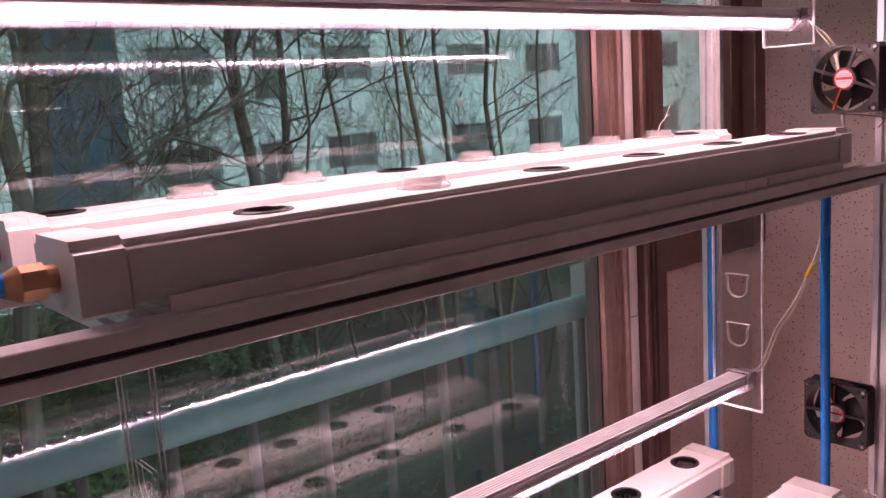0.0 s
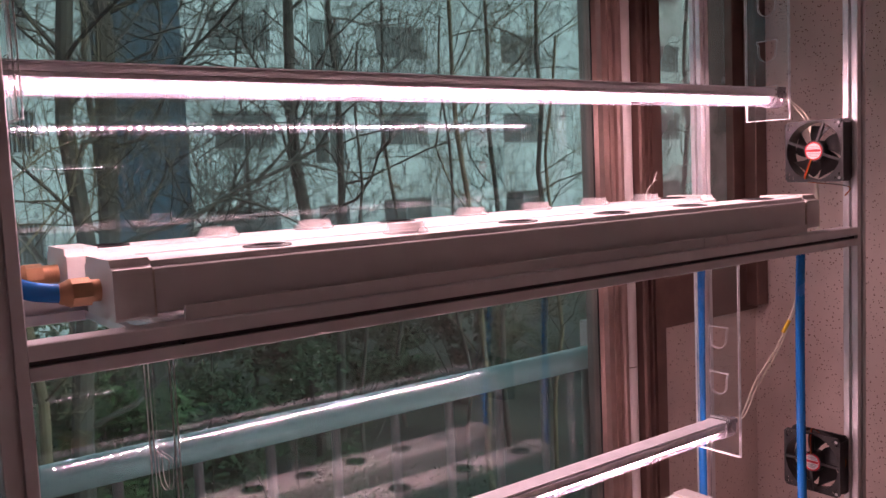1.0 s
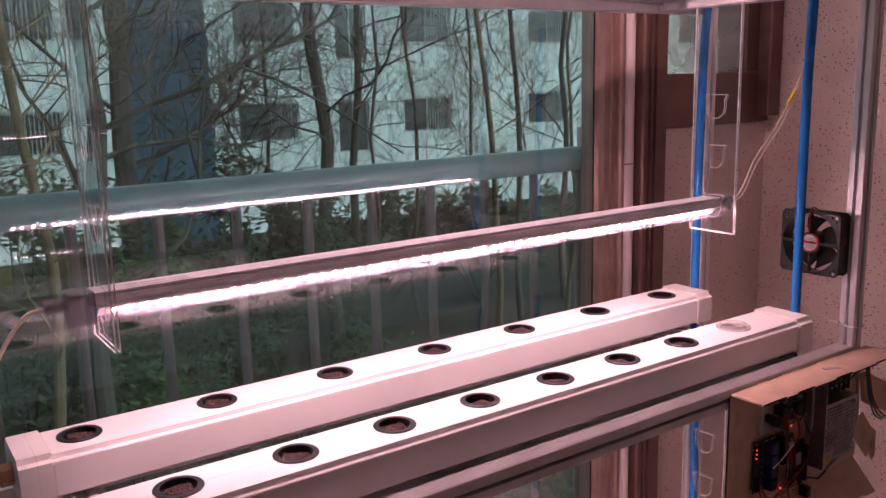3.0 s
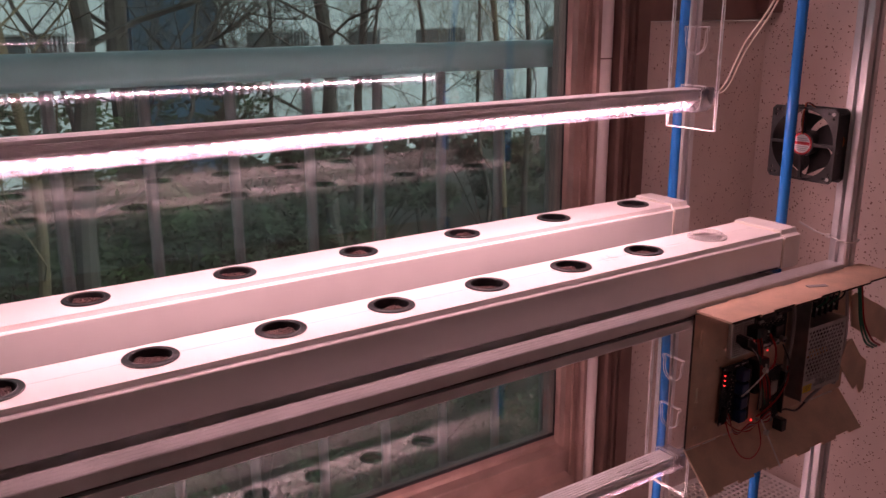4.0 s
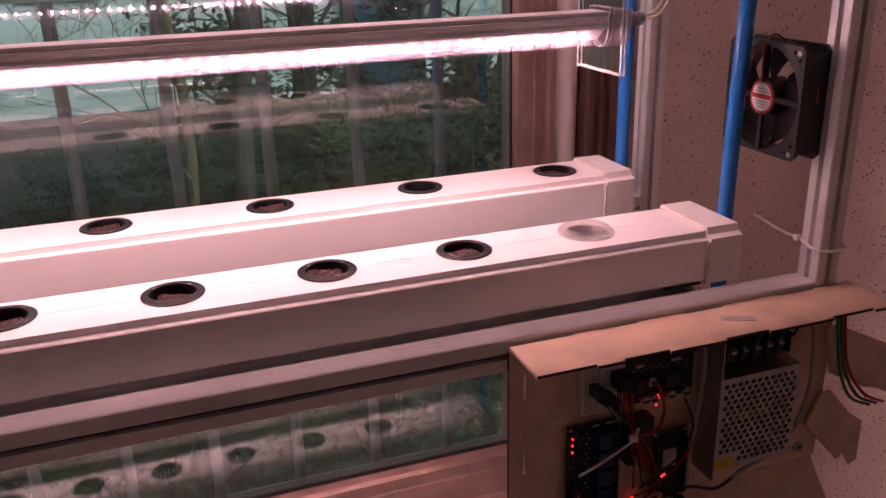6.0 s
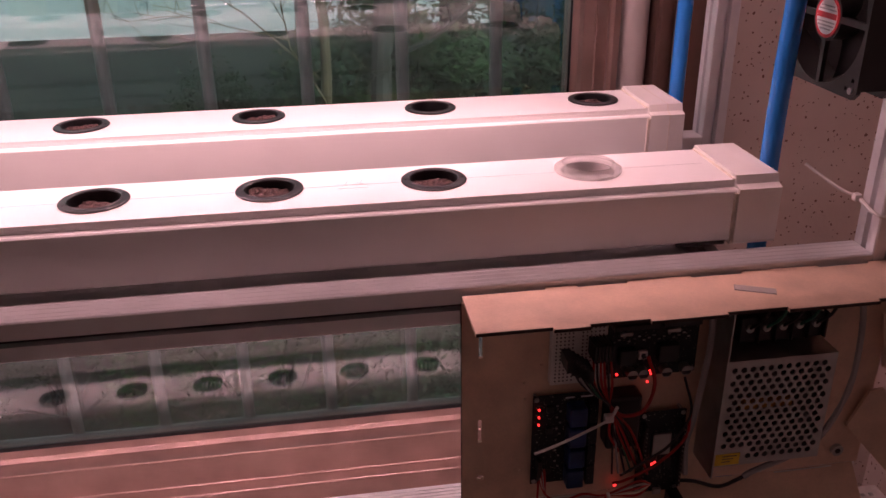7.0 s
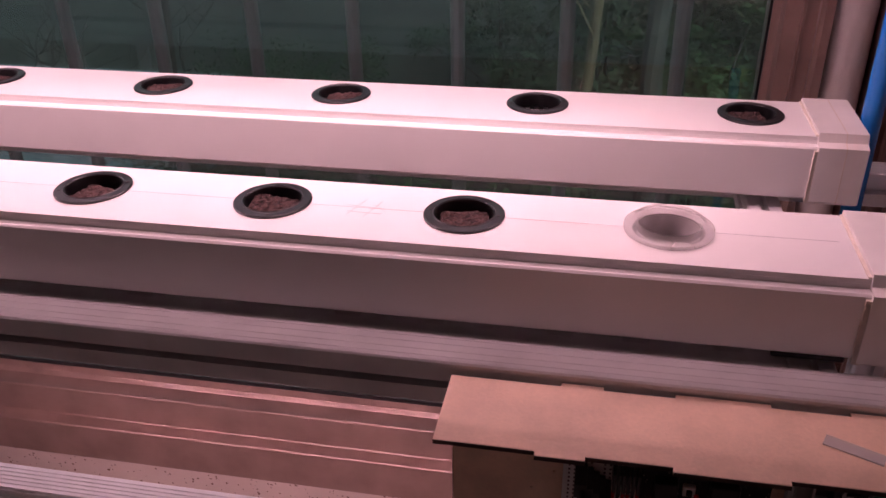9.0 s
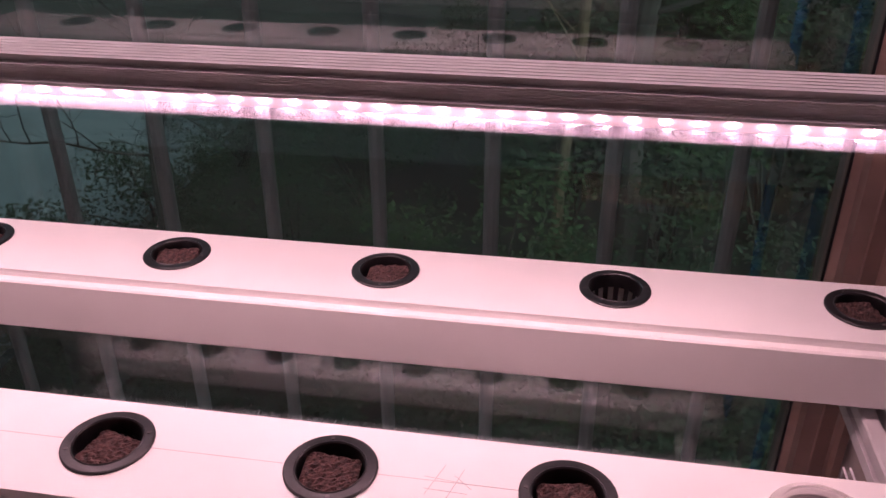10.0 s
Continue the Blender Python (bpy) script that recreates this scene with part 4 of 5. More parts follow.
# lower flap hinged open
bm = B()
fl = tabbed(0.0, 0.392, 11, 0.004, 0.074, -1)
sheet(bm, [(0.0, 0.0)] + fl + [(0.392, 0.0)], [], "z", 0.0, BT)
bm.transform(Matrix.Translation((BX0, BY - 0.002, 0.8365)) @ Euler((radians(-132), 0, 0)).to_matrix().to_4x4())
part("lower_flap", bm, M_MDF, ctl, "lower flap hanging open")
# solid white strips painted in for light coming through the hinge slit
for x in (0.992, 1.028, 1.075, 1.30):
    bm = B(); box(bm, x, x + (0.030 if x < 1.2 else 0.06), BY - 0.0055, BY - 0.0046, 0.8362, 0.8374); part("hinge_light_strip", bm, M_WHITEP, ctl, "white strip painted as light through the hinge slit")
# side pieces swung out
for nm, pts in (("upper", [(1.374, 1.009), (1.388, 1.012), (1.47, 0.972), (1.50, 0.955), (1.50, 0.895), (1.46, 0.917), (1.441, 0.922), (1.386, 0.952)]), ("lower", [(1.378, 0.926), (1.392, 0.928), (1.425, 0.890), (1.446, 0.876), (1.447, 0.822), (1.436, 0.816), (1.424, 0.836), (1.415, 0.829), (1.362, 0.889)])):
    bm = B()
    holes = [[(1.428, 0.846), (1.431, 0.846), (1.431, 0.860), (1.428, 0.860)]] if nm == "lower" else []
    sheet(bm, pts, holes, "y", BY - 0.012, BY - 0.012 + BT)
    part("side_flap", bm, M_MDF, ctl, "side flap swung open")
bm = B(); disc(bm, 1.362, BY - BT - 0.004, 0.856, 0.006, 0.004, "y", 16); part("bolt", bm, M_STEEL, ctl, "round steel bolt head")
bm = B(); disc(bm, 1.362, BY - BT - 0.0045, 0.856, 0.003, 0.001, "y", 6); part("bolt", bm, M_BLACK, ctl)

FY = BY - BT        # face the boards stand on
bread = thing("breadboard", (1.092, FY, 0.99), "small white breadboard with rows of holes", "breadboard")
bm = B(); box(bm, 1.068, 1.117, FY - 0.0085, FY, 0.967, 1.024, 0.0008); part("board", bm, M_WHITEP, bread)
bm = B()
for i in range(11):
    for j in range(15):
        x, z = 1.0715 + i * 0.0036 + (0.005 if i > 4 else 0), 0.9705 + j * 0.0036
        if x < 1.115:
            box(bm, x, x + 0.0013, FY - 0.0089, FY - 0.0085, z, z + 0.0013)
part("contact_holes", bm, M_SLOT, bread)


def board(name, x0, x1, z0, z1, label, category, d=0.006):
    b = thing(name, ((x0 + x1) / 2, FY, (z0 + z1) / 2), label, category, "circuit boards in the box")
    bm = B(); box(bm, x0, x1, FY - d - 0.0016, FY - d, z0, z1); part("circuit_board", bm, M_PCBK, b)
    for x in (x0 + 0.003, x1 - 0.003):
        for z in (z0 + 0.003, z1 - 0.003):
            bm = B(); disc(bm, x, FY - d, z, 0.0016, d, "y", 8); part("standoff", bm, M_STEEL, b)
            bm = B(); disc(bm, x, FY - d - 0.0026, z, 0.0022, 0.001, "y", 10); part("screw", bm, M_STEEL, b)
    return b, FY - d - 0.0016


def bits(parent, name, m, rows, depth, y, label=""):
    for x0, x1, z0, z1 in rows:
        bm = B(); box(bm, x0, x1, y - depth, y, z0, z1, min(x1 - x0, z1 - z0, depth) * 0.12); part(name, bm, m, parent, label)


def leds(parent, m, spots, y, r=0.0011):
    for x, z in spots:
        bm = B(); disc(bm, x, y - 0.0016, z, r, 0.0016, "y", 8); part("indicator", bm, m, parent, "lit indicator")


rl, ry = board("relay_module", 1.054, 1.114, 0.861, 0.956, "black relay module with blue relays and lit red indicators", "relay module")
bits(rl, "relay", M_PCBB, [(1.084, 1.100, 0.930 - i * 0.0225, 0.949 - i * 0.0225) for i in range(4)], 0.015, ry, "blue relay")
bits(rl, "screw_terminal", M_PCBK, [(1.103, 1.111, 0.929 - i * 0.0225, 0.950 - i * 0.0225) for i in range(4)], 0.010, ry)
bits(rl, "pin_header", M_BLACK, [(1.058, 1.062, 0.868, 0.892)], 0.009, ry)
bits(rl, "chip", M_BLACK, [(1.066, 1.072, 0.940 - i * 0.0225, 0.946 - i * 0.0225) for i in range(4)], 0.003, ry)
bits(rl, "resistor", M_GREYW, [(1.075 + 0.003 * (i % 2), 1.077 + 0.003 * (i % 2), 0.944 - i * 0.006, 0.9455 - i * 0.006) for i in range(12)], 0.0008, ry)
leds(rl, M_LEDRED, [(1.0595, 0.9425), (1.0595, 0.9345), (1.0595, 0.9265)], ry)
bm = B()
for i, w in enumerate((0.012, 0.016)):
    box(bm, 1.083 + i * 0.014, 1.083 + i * 0.014 + w * 0.7, ry - 0.0003, ry - 0.0001, 0.9515, 0.9530)
part("printed_text", bm, M_LABELW, rl, "unreadable white print")

dv, dy = board("driver_board", 1.118, 1.200, 0.968, 1.028, "black driver board with capacitors and red indicators", "circuit board")
for x in (1.140, 1.150, 1.171, 1.189):
    bm = B(); disc(bm, x, dy - 0.008, 0.974, 0.0048, 0.008, "y", 16); cp = part("capacitor", bm, M_STEEL, dv, "silver capacitor", True)
    bm = B(); prism(bm, [(x - 0.0046, 0.974), (x + 0.0046, 0.974), (x + 0.003, 0.9705), (x - 0.003, 0.9705)], "y", dy - 0.0082, dy - 0.008); part("capacitor_mark", bm, M_BLACK, cp)
bits(dv, "heat_sink", M_BLACK, [(1.127, 1.142, 0.985, 1.000), (1.162, 1.180, 0.985, 1.002)], 0.009, dy)
bits(dv, "button", M_WHITEP, [(1.1455, 1.1535, 0.987, 0.995)], 0.004, dy, "white square button")
bits(dv, "button_cap", M_BLACK, [(1.1477, 1.1513, 0.989, 0.993)], 0.006, dy)
bits(dv, "crystal", M_STEEL, [(1.128, 1.139, 1.011, 1.0145), (1.170, 1.182, 1.011, 1.0145)], 0.003, dy)
bits(dv, "pin_header", M_BLACK, [(1.120, 1.160, 1.020, 1.0245), (1.164, 1.198, 1.020, 1.0245)], 0.009, dy)
bits(dv, "resistor", M_GREYW, [(1.122 + i * 0.0045, 1.1245 + i * 0.0045, 1.004 + 0.002 * (i % 3), 1.0052 + 0.002 * (i % 3)) for i in range(16)], 0.0009, dy)
leds(dv, M_LEDRED, [(1.128, 0.972), (1.1585, 0.9725), (1.1595, 0.9695), (1.157, 0.9615)], dy)

es, ey = board("controller_board", 1.153, 1.196, 0.840, 0.930, "black controller board with a metal radio module", "circuit board", 0.010)
bits(es, "radio_module", M_STEEL, [(1.166, 1.183, 0.884, 0.907)], 0.003, ey, "silver radio shield")
bits(es, "usb_socket", M_STEEL, [(1.171, 1.179, 0.838, 0.844)], 0.003, ey)
bits(es, "chip", M_BLACK, [(1.169, 1.177, 0.866, 0.873), (1.180, 1.186, 0.868, 0.878)], 0.002, ey)
bits(es, "pin_header", M_BLACK, [(1.155, 1.158, 0.850, 0.920), (1.191, 1.194, 0.850, 0.920)], 0.009, ey)
bits(es, "pin", M_STEEL, [(1.1560 + 0.036 * k, 1.1568 + 0.036 * k, 0.852 + i * 0.0048, 0.8528 + i * 0.0048) for k in (0, 1) for i in range(14)], 0.0105, ey)
leds(es, M_LEDRED, [(1.168, 0.872), (1.1708, 0.8735)], ey, 0.0015)
leds(es, M_LEDRED, [(1.136, 0.848)], ey + 0.006, 0.0017)
bits(es, "plug", M_BLACK, [(1.184, 1.196, 0.822, 0.842)], 0.018, ey)
dk = thing("camera_module", (1.141, FY, 0.905), "black plastic module tied into the wire bundle", "module")
bm = B(); box(bm, 1.119, 1.150, FY - 0.02, FY, 0.900, 0.955, 0.003); part("module_case", bm, M_BLACK, dk)

# power supply with a perforated steel cover
psu = thing("power_supply", (1.266, FY, 0.95), "silver power supply in a perforated steel case with yellow sticker", "power supply")
PX, PR, PZ0, PZ1, PF = 1.2155, 1.3165, 0.8815, 0.9925, 0.6185
bm = B()
nr, nc = 15, 11
cw, chh = (PR - PX - 0.006) / (nc + 0.5), (PZ1 - PZ0 - 0.012) / nr
holes = []
for r in range(nr):
    for c in range(nc):
        cx = PX + 0.003 + cw * (c + 0.5 + (0.5 if r % 2 else 0))
        cz = PZ1 - 0.006 - chh * (r + 0.5)
        if r > 12 and c < 3:
            continue
        holes.append(circle(cx, cz, min(cw, chh) * 0.455, 6, math.pi / 6))
sheet(bm, [(PX, PZ0), (PR, PZ0), (PR, PZ1), (PX, PZ1)], holes, "y", PF, PF + 0.0012)
part("perforated_cover", bm, M_STEEL, psu, "perforated steel cover")
bm = B(); box(bm, PX, PR, PF + 0.0012, FY - 0.001, PZ1 - 0.0012, PZ1); box(bm, PX, PR, PF + 0.0012, FY - 0.001, PZ0, PZ0 + 0.0012); box(bm, PR - 0.0012, PR, PF + 0.0012, FY - 0.001, PZ0 + 0.0012, PZ1 - 0.0012)
part("case_wall", bm, M_STEEL, psu)
bm = B(); box(bm, PX - 0.0016, PX - 0.0002, PF - 0.0012, FY, 0.870, 1.046); part("side_bracket", bm, M_STEEL, psu, "tall steel side bracket")
bm = B(); box(bm, PX, PR, FY - 0.0015, FY - 0.0002, 0.872, 1.040); part("base_plate", bm, M_SLOT, psu)
bm = B()
for i in range(5):
    lathe(bm, [(0.006, 0.0), (0.0075, 0.0025), (0.006, 0.005)], 1.244 + i * 0.008, FY - 0.024, 0.938, 14, "x")
disc(bm, 1.24, FY - 0.024, 0.938, 0.006, 0.046, "x", 14)
part("coil", bm, M_COPPER, psu, "copper transformer coil")
for x, z, r in ((1.24, 0.905, 0.008), (1.29, 0.965, 0.009), (1.275, 0.905, 0.006)):
    bm = B(); disc(bm, x, FY - 0.02, z, r, 0.018, "y", 14); part("capacitor", bm, M_PCBK, psu)
bm = B(); box(bm, 1.232, 1.308, FY - 0.020, FY - 0.001, 1.000, 1.024, 0.001); tb = part("terminal_block", bm, M_BLACK, psu, "black screw terminal block")
for i in range(5):
    bm = B(); disc(bm, 1.2395 + i * 0.0153, FY - 0.0225, 1.014, 0.0035, 0.0025, "y", 12); part("terminal_screw", bm, M_STEEL, tb, "bright terminal screw")
    bm = B(); box(bm, 1.2465 + i * 0.0153, 1.2478 + i * 0.0153, FY - 0.025, FY - 0.018, 1.001, 1.026); part("divider", bm, M_BLACK, tb)
bm = B(); box(bm, PX + 0.0006, PX + 0.024, PF - 0.0004, PF - 0.0001, 0.883, 0.8955); stick = part("sticker", bm, M_YELLOW, psu, "yellow warning sticker")
bm = B()
for i in range(3):
    box(bm, PX + 0.007, PX + 0.021 - 0.003 * i, PF - 0.0007, PF - 0.0005, 0.8925 - i * 0.003, 0.8932 - i * 0.003)
part("sticker_print", bm, M_INK, stick, "unreadable small print")

# wiring in the box
rnd = random.Random(11)


def wire(pts, r, m, label):
    cord("wire", pts, r, m, label, "wire", 6, 6)


wire([(1.207, FY - 0.010, 1.045), (1.209, FY - 0.014, 1.01), (1.206, FY - 0.016, 0.97), (1.202, FY - 0.014, 0.92), (1.200, FY - 0.010, 0.89), (1.203, FY - 0.01, 0.855)], 0.0030, M_GREYW, "grey cable beside the power supply")
wire([(1.345, FY - 0.010, 1.045), (1.350, FY - 0.016, 1.00), (1.345, FY - 0.022, 0.94), (1.325, FY - 0.020, 0.885), (1.30, FY - 0.018, 0.868), (1.268, FY - 0.018, 0.856), (1.258, FY - 0.018, 0.850)], 0.0028, M_GREYW, "grey cable round the power supply")
wire([(1.258, FY - 0.018, 0.850), (1.235, FY - 0.018, 0.842), (1.21, FY - 0.016, 0.850), (1.19, FY - 0.014, 0.852)], 0.0018, M_BLACK, "black cable below the power supply")
for k, (m, n2) in enumerate(((M_GREENW, "green"), (M_GREENW, "green"), (M_RED, "red"))):
    wire([(1.378 + 0.006 * k, FY - 0.012, 1.045), (1.380 + 0.005 * k, FY - 0.018, 1.005), (1.386 + 0.006 * k, FY - 0.022, 0.962), (1.405 + 0.010 * k, FY - 0.024, 0.925), (1.44 + 0.01 * k, FY - 0.02, 0.905)], 0.0019, m, n2 + " wire at the open side of the box")
for i in range(5):
    x = 1.2395 + i * 0.0153
    wire([(x, FY - 0.022, 1.015), (x + 0.004, FY - 0.034, 1.03), (x + 0.014, FY - 0.030, 1.044), (x + 0.03, FY - 0.02, 1.048)], 0.0015, (M_BLACK, M_GREENW, M_BLACK, M_GREENW, M_BLACK)[i], "thin wire on the terminal block")
hubp = (1.118, FY - 0.026, 0.951)
for i in range(5):
    sx, sz = 1.078 + 0.004 * i, 0.994 - 0.003 * i
    bm = B(); box(bm, sx - 0.002, sx + 0.006, FY - 0.030, FY - 0.009, sz - 0.002, sz + 0.010, 0.0006)
    tagged(part("jumper_plug", bm, M_BLACK), "black jumper wire plug in the breadboard", "plug", "jumper plugs")
    wire([(sx + 0.003, FY - 0.026, sz), (sx + 0.012, FY - 0.034, sz - 0.014), hubp, (1.122 + 0.002 * i, FY - 0.026, 0.92), (1.126 + 0.006 * i, FY - 0.022, 0.875)], 0.0010, (M_BLACK, M_GREYW, M_BLACK, M_GREENW, M_BLACK)[i], "thin jumper wire between the circuit boards")
for i in range(6):
    sx = 1.101 + 0.003 * i
    bm = B(); box(bm, sx - 0.0011, sx + 0.0011, FY - 0.028, FY - 0.009, 0.998, 1.014, 0.0004)
    tagged(part("jumper_plug", bm, M_BLACK), "black jumper wire plug in the breadboard", "plug", "jumper plugs")
    wire([(sx, FY - 0.022, 0.999), (sx + 0.001, FY - 0.028, 0.975), hubp, (1.118 + 0.004 * i, FY - 0.028, 0.925), (1.13 + 0.006 * i, FY - 0.022, 0.90 - 0.006 * i)], 0.0011, (M_RED, M_BLACK, M_RED, M_RED, M_BLACK, M_RED)[i], "thin jumper wire between the circuit boards")
wire([(1.154, FY - 0.012, 0.990), (1.158, FY - 0.022, 0.968), (1.148, FY - 0.028, 0.946), (1.130, FY - 0.028, 0.942), hubp], 0.0017, M_RED, "red wire looping over the boards")
wire([(1.190, FY - 0.012, 0.965), (1.194, FY - 0.024, 0.935), (1.178, FY - 0.026, 0.905), (1.155, FY - 0.026, 0.888), (1.135, FY - 0.02, 0.87)], 0.0013, M_BLACK, "black wire over the controller board")
wire([(1.196, FY - 0.02, 0.93), (1.190, FY - 0.026, 0.908), (1.165, FY - 0.028, 0.885), (1.14, FY - 0.022, 0.866), (1.128, FY - 0.02, 0.862)], 0.0013, M_RED, "red wire over the controller board")
for i, m in enumerate((M_RED, M_WIREW, M_RED, M_GREYW, M_RED)):
    wire([(1.060 + 0.001 * i, FY - 0.016, 0.871 + 0.003 * i), (1.066, FY - 0.030, 0.862 - 0.002 * i), (1.095, FY - 0.032, 0.852 + 0.003 * i), (1.118, FY - 0.030, 0.858), (1.150, FY - 0.026, 0.850 + 0.004 * i), (1.165, FY - 0.02, 0.856)], 0.0011, m, "thin wire along the bottom of the box")
wire([(1.059, FY - 0.016, 0.870), (1.056, FY - 0.03, 0.850), (1.062, FY - 0.045, 0.826), (1.085, FY - 0.050, 0.818), (1.108, FY - 0.046, 0.832), (1.118, FY - 0.032, 0.858)], 0.0011, M_RED, "red wire loop hanging below the boards")
for tail, nm in (([(1.122, FY - 0.032, 0.955), (1.112, FY - 0.040, 0.949), (1.090, FY - 0.046, 0.943), (1.060, FY - 0.050, 0.934), (1.045, FY - 0.050, 0.929)], "a"), ([(1.118, FY - 0.036, 0.866), (1.124, FY - 0.044, 0.845), (1.138, FY - 0.052, 0.81), (1.150, FY - 0.056, 0.785)], "b")):
    ct = thing("cable_tie", tail[0], "white cable tie holding a bundle of wires", "cable tie")
    bm = B(); tube(bm, tail, 0.0015, 4, 5); part("tail", bm, M_WHITEP, ct)
    x, y, z = tail[1]
    bm = B(); box(bm, x - 0.004, x + 0.004, y - 0.002, y + 0.004, z - 0.003, z + 0.004, 0.001); part("head", bm, M_WHITEP, ct)
bm = B(); box(bm, -0.0165, 0.0165, -0.0045, 0.0045, 0, 0.0010)
bm.transform(Matrix.Translation((1.232, 0.6235, 1.0579)) @ Euler((0, 0, radians(-24))).to_matrix().to_4x4())
tagged(part("plastic_strip", bm, M_CLEARCUP), "small strip of frosted plastic on the box top", "strip")

for ob in set(bpy.data.objects) - BEFORE_BOX:       # the box hangs on the front rail
    if ob.parent is None:
        ob.location += Vector((0.0, 0.0075, -0.0040))

# ---------- things on the floor by the wall ----------
crate = thing("perforated_crate", (1.65, 0.97, 0.0), "white plastic crate with a perforated lid by the wall", "crate")
cx0, cx1, cy0, cy1, cz = 1.43, 1.87, 0.66, 1.19, 0.30
bm = B()
hs = []
for i in range(26):
    for j in range(34):
        x, y = cx0 + 0.018 + i * 0.0158, cy0 + 0.018 + j * 0.0147
        if x < cx1 - 0.02 and y < cy1 - 0.016 and j > 16:
            hs.append([(x, y), (x + 0.0095, y), (x + 0.0095, y + 0.0088), (x, y + 0.0088)])
sheet(bm, [(cx0, cy0), (cx1, cy0), (cx1, cy1), (cx0, cy1)], hs, "z", cz - 0.004, cz)
part("lid", bm, M_WHITEP, crate, "perforated white lid")
for nm, bx in (("side", (cx0, cx0 + 0.004, cy0, cy1)), ("side", (cx1 - 0.004, cx1, cy0, cy1)), ("end", (cx0 + 0.004, cx1 - 0.004, cy0, cy0 + 0.004)), ("end", (cx0 + 0.004, cx1 - 0.004, cy1 - 0.004, cy1))):
    bm = B(); box(bm, *bx, 0.0, cz - 0.004); part(nm, bm, M_WHITEP, crate)


def letters(text, size, m, parent, mtx, label):
    cu = bpy.data.curves.new("lettering", "FONT")
    cu.body, cu.size, cu.extrude = text, size, 0.0002
    cu.materials.append(m)
    ob = new("lettering", cu)
    ob.parent = parent
    ob.matrix_basis = Matrix.Translation(-OFF[parent]) @ mtx
    return tagged(ob, label)


def carton(y0, z0, label, ang, words):
    cb = thing("foil_carton", (1.64, y0, z0), label, "carton", "foil cartons")
    bm = B(); box(bm, 1.46, 1.80, y0, y0 + 0.055, z0, z0 + 0.05, 0.001); part("carton", bm, M_CARTON, cb)
    bm = B(); box(bm, 1.4605, 1.7995, y0 - 0.0004, y0 - 0.0001, z0 + 0.040, z0 + 0.049); box(bm, 1.4605, 1.7995, y0 - 0.0004, y0 - 0.0001, z0 + 0.001, z0 + 0.007)
    box(bm, 1.4605, 1.7995, y0 + 0.001, y0 + 0.007, z0 + 0.0501, z0 + 0.0504); box(bm, 1.4605, 1.7995, y0 + 0.048, y0 + 0.054, z0 + 0.0501, z0 + 0.0504)
    part("red_band", bm, M_CARTONR, cb, "red printed band")
    letters(words, 0.042, M_CARTONR, cb, Matrix.Translation((1.555, y0 + 0.012, z0 + 0.0505)), "red printed lettering")
    letters("20m", 0.022, M_INK, cb, Matrix.Translation((1.485, y0 + 0.020, z0 + 0.0505)), "dark printed lettering")
    letters(words, 0.034, M_CARTONR, cb, Matrix.Translation((1.555, y0 - 0.0006, z0 + 0.011)) @ Euler((radians(90), 0, 0)).to_matrix().to_4x4(), "red printed lettering")


carton(0.835, cz, "white and red cooking foil carton lying on the crate", 0, "COOKING FOIL")
carton(0.770, cz, "white and red cooking foil carton in front of another", 0, "COOKING FOIL")

# ---------- second rack across the aisle, its lights mirrored in the window ----------
RY, RX = -2.62, -0.055
rack2 = thing("growing_rack", (0.56, RY, 0.0), "second slotted aluminium rack with three lights across the aisle", "rack")
for px in (PX0 + RX, PX1 + RX):
    for py in (RY - 0.20, RY + 0.17):
        bm = B(); prism(bm, slot_profile(px, py, W, W), "z", 0.0, 2.46); part("post", bm, M_ALU, rack2)
for zt in (0.382, 1.054, 1.726, 2.46):
    for py in (RY - 0.20, RY + 0.17):
        bm = B(); prism(bm, rail_profile(py, zt - 0.035, W, 0.035), "x", PX0 + RX + W, PX1 + RX); part("rail", bm, M_ALU, rack2)
for k, (x0, x1, nchip) in enumerate(((0.062, 1.196, 60), (0.062, 1.196, 60), (-0.085, 1.385, 79))):
    zl = ZL + STEP * (k - 1)
    led_light(x0 + RX, x1 + RX, zl, nchip, "pinkish white LED tube light on the rack across the aisle", RY, M_CHIP_FAR)
    for x in (x0 + RX + 0.013, x1 + RX + 0.001):
        hanger(x, zl, (1.020, 1.692, 2.43)[k], RY)

# ---------- bench across the aisle, seen in the window's reflection ----------
bench = thing("bench", (0.3, -0.72, 0.0), "plain grey laminate bench across the aisle", "bench")
bm = B(); box(bm, -0.9, 1.3, -1.0, -0.46, 0.845, 0.875, 0.003); part("top", bm, M_BENCH, bench)
for x in (-0.86, 1.24):
    for y in (-0.97, -0.52):
        bm = B(); box(bm, x, x + 0.04, y, y + 0.04, 0.0, 0.845, 0.002); part("leg", bm, M_ALU, bench)
bm = B(); box(bm, -0.75, 1.1, -0.60, -0.48, 0.8755, 0.925, 0.003)
tagged(part("plank", bm, M_PVC), "pale plank lying on the bench", "plank")
for x in (-0.01, 0.21, 0.43):
    tb2 = thing("plastic_tub", (x, -0.54, 0.925), "short yellowish plastic tub with a flat lid", "tub", "tubs on the plank")
    bm = B(); lathe(bm, [(0.0, 0.0), (0.052, 0.0), (0.054, 0.004), (0.056, 0.055), (0.0, 0.055)], x, -0.54, 0.9255, 28); part("tub_body", bm, M_POT, tb2, smooth=True)
    bm = B(); lathe(bm, [(0.0, 0.0), (0.0585, 0.0), (0.0585, 0.008), (0.055, 0.010), (0.0, 0.010)], x, -0.54, 0.981, 28); part("tub_lid", bm, M_POT, tb2, smooth=True)

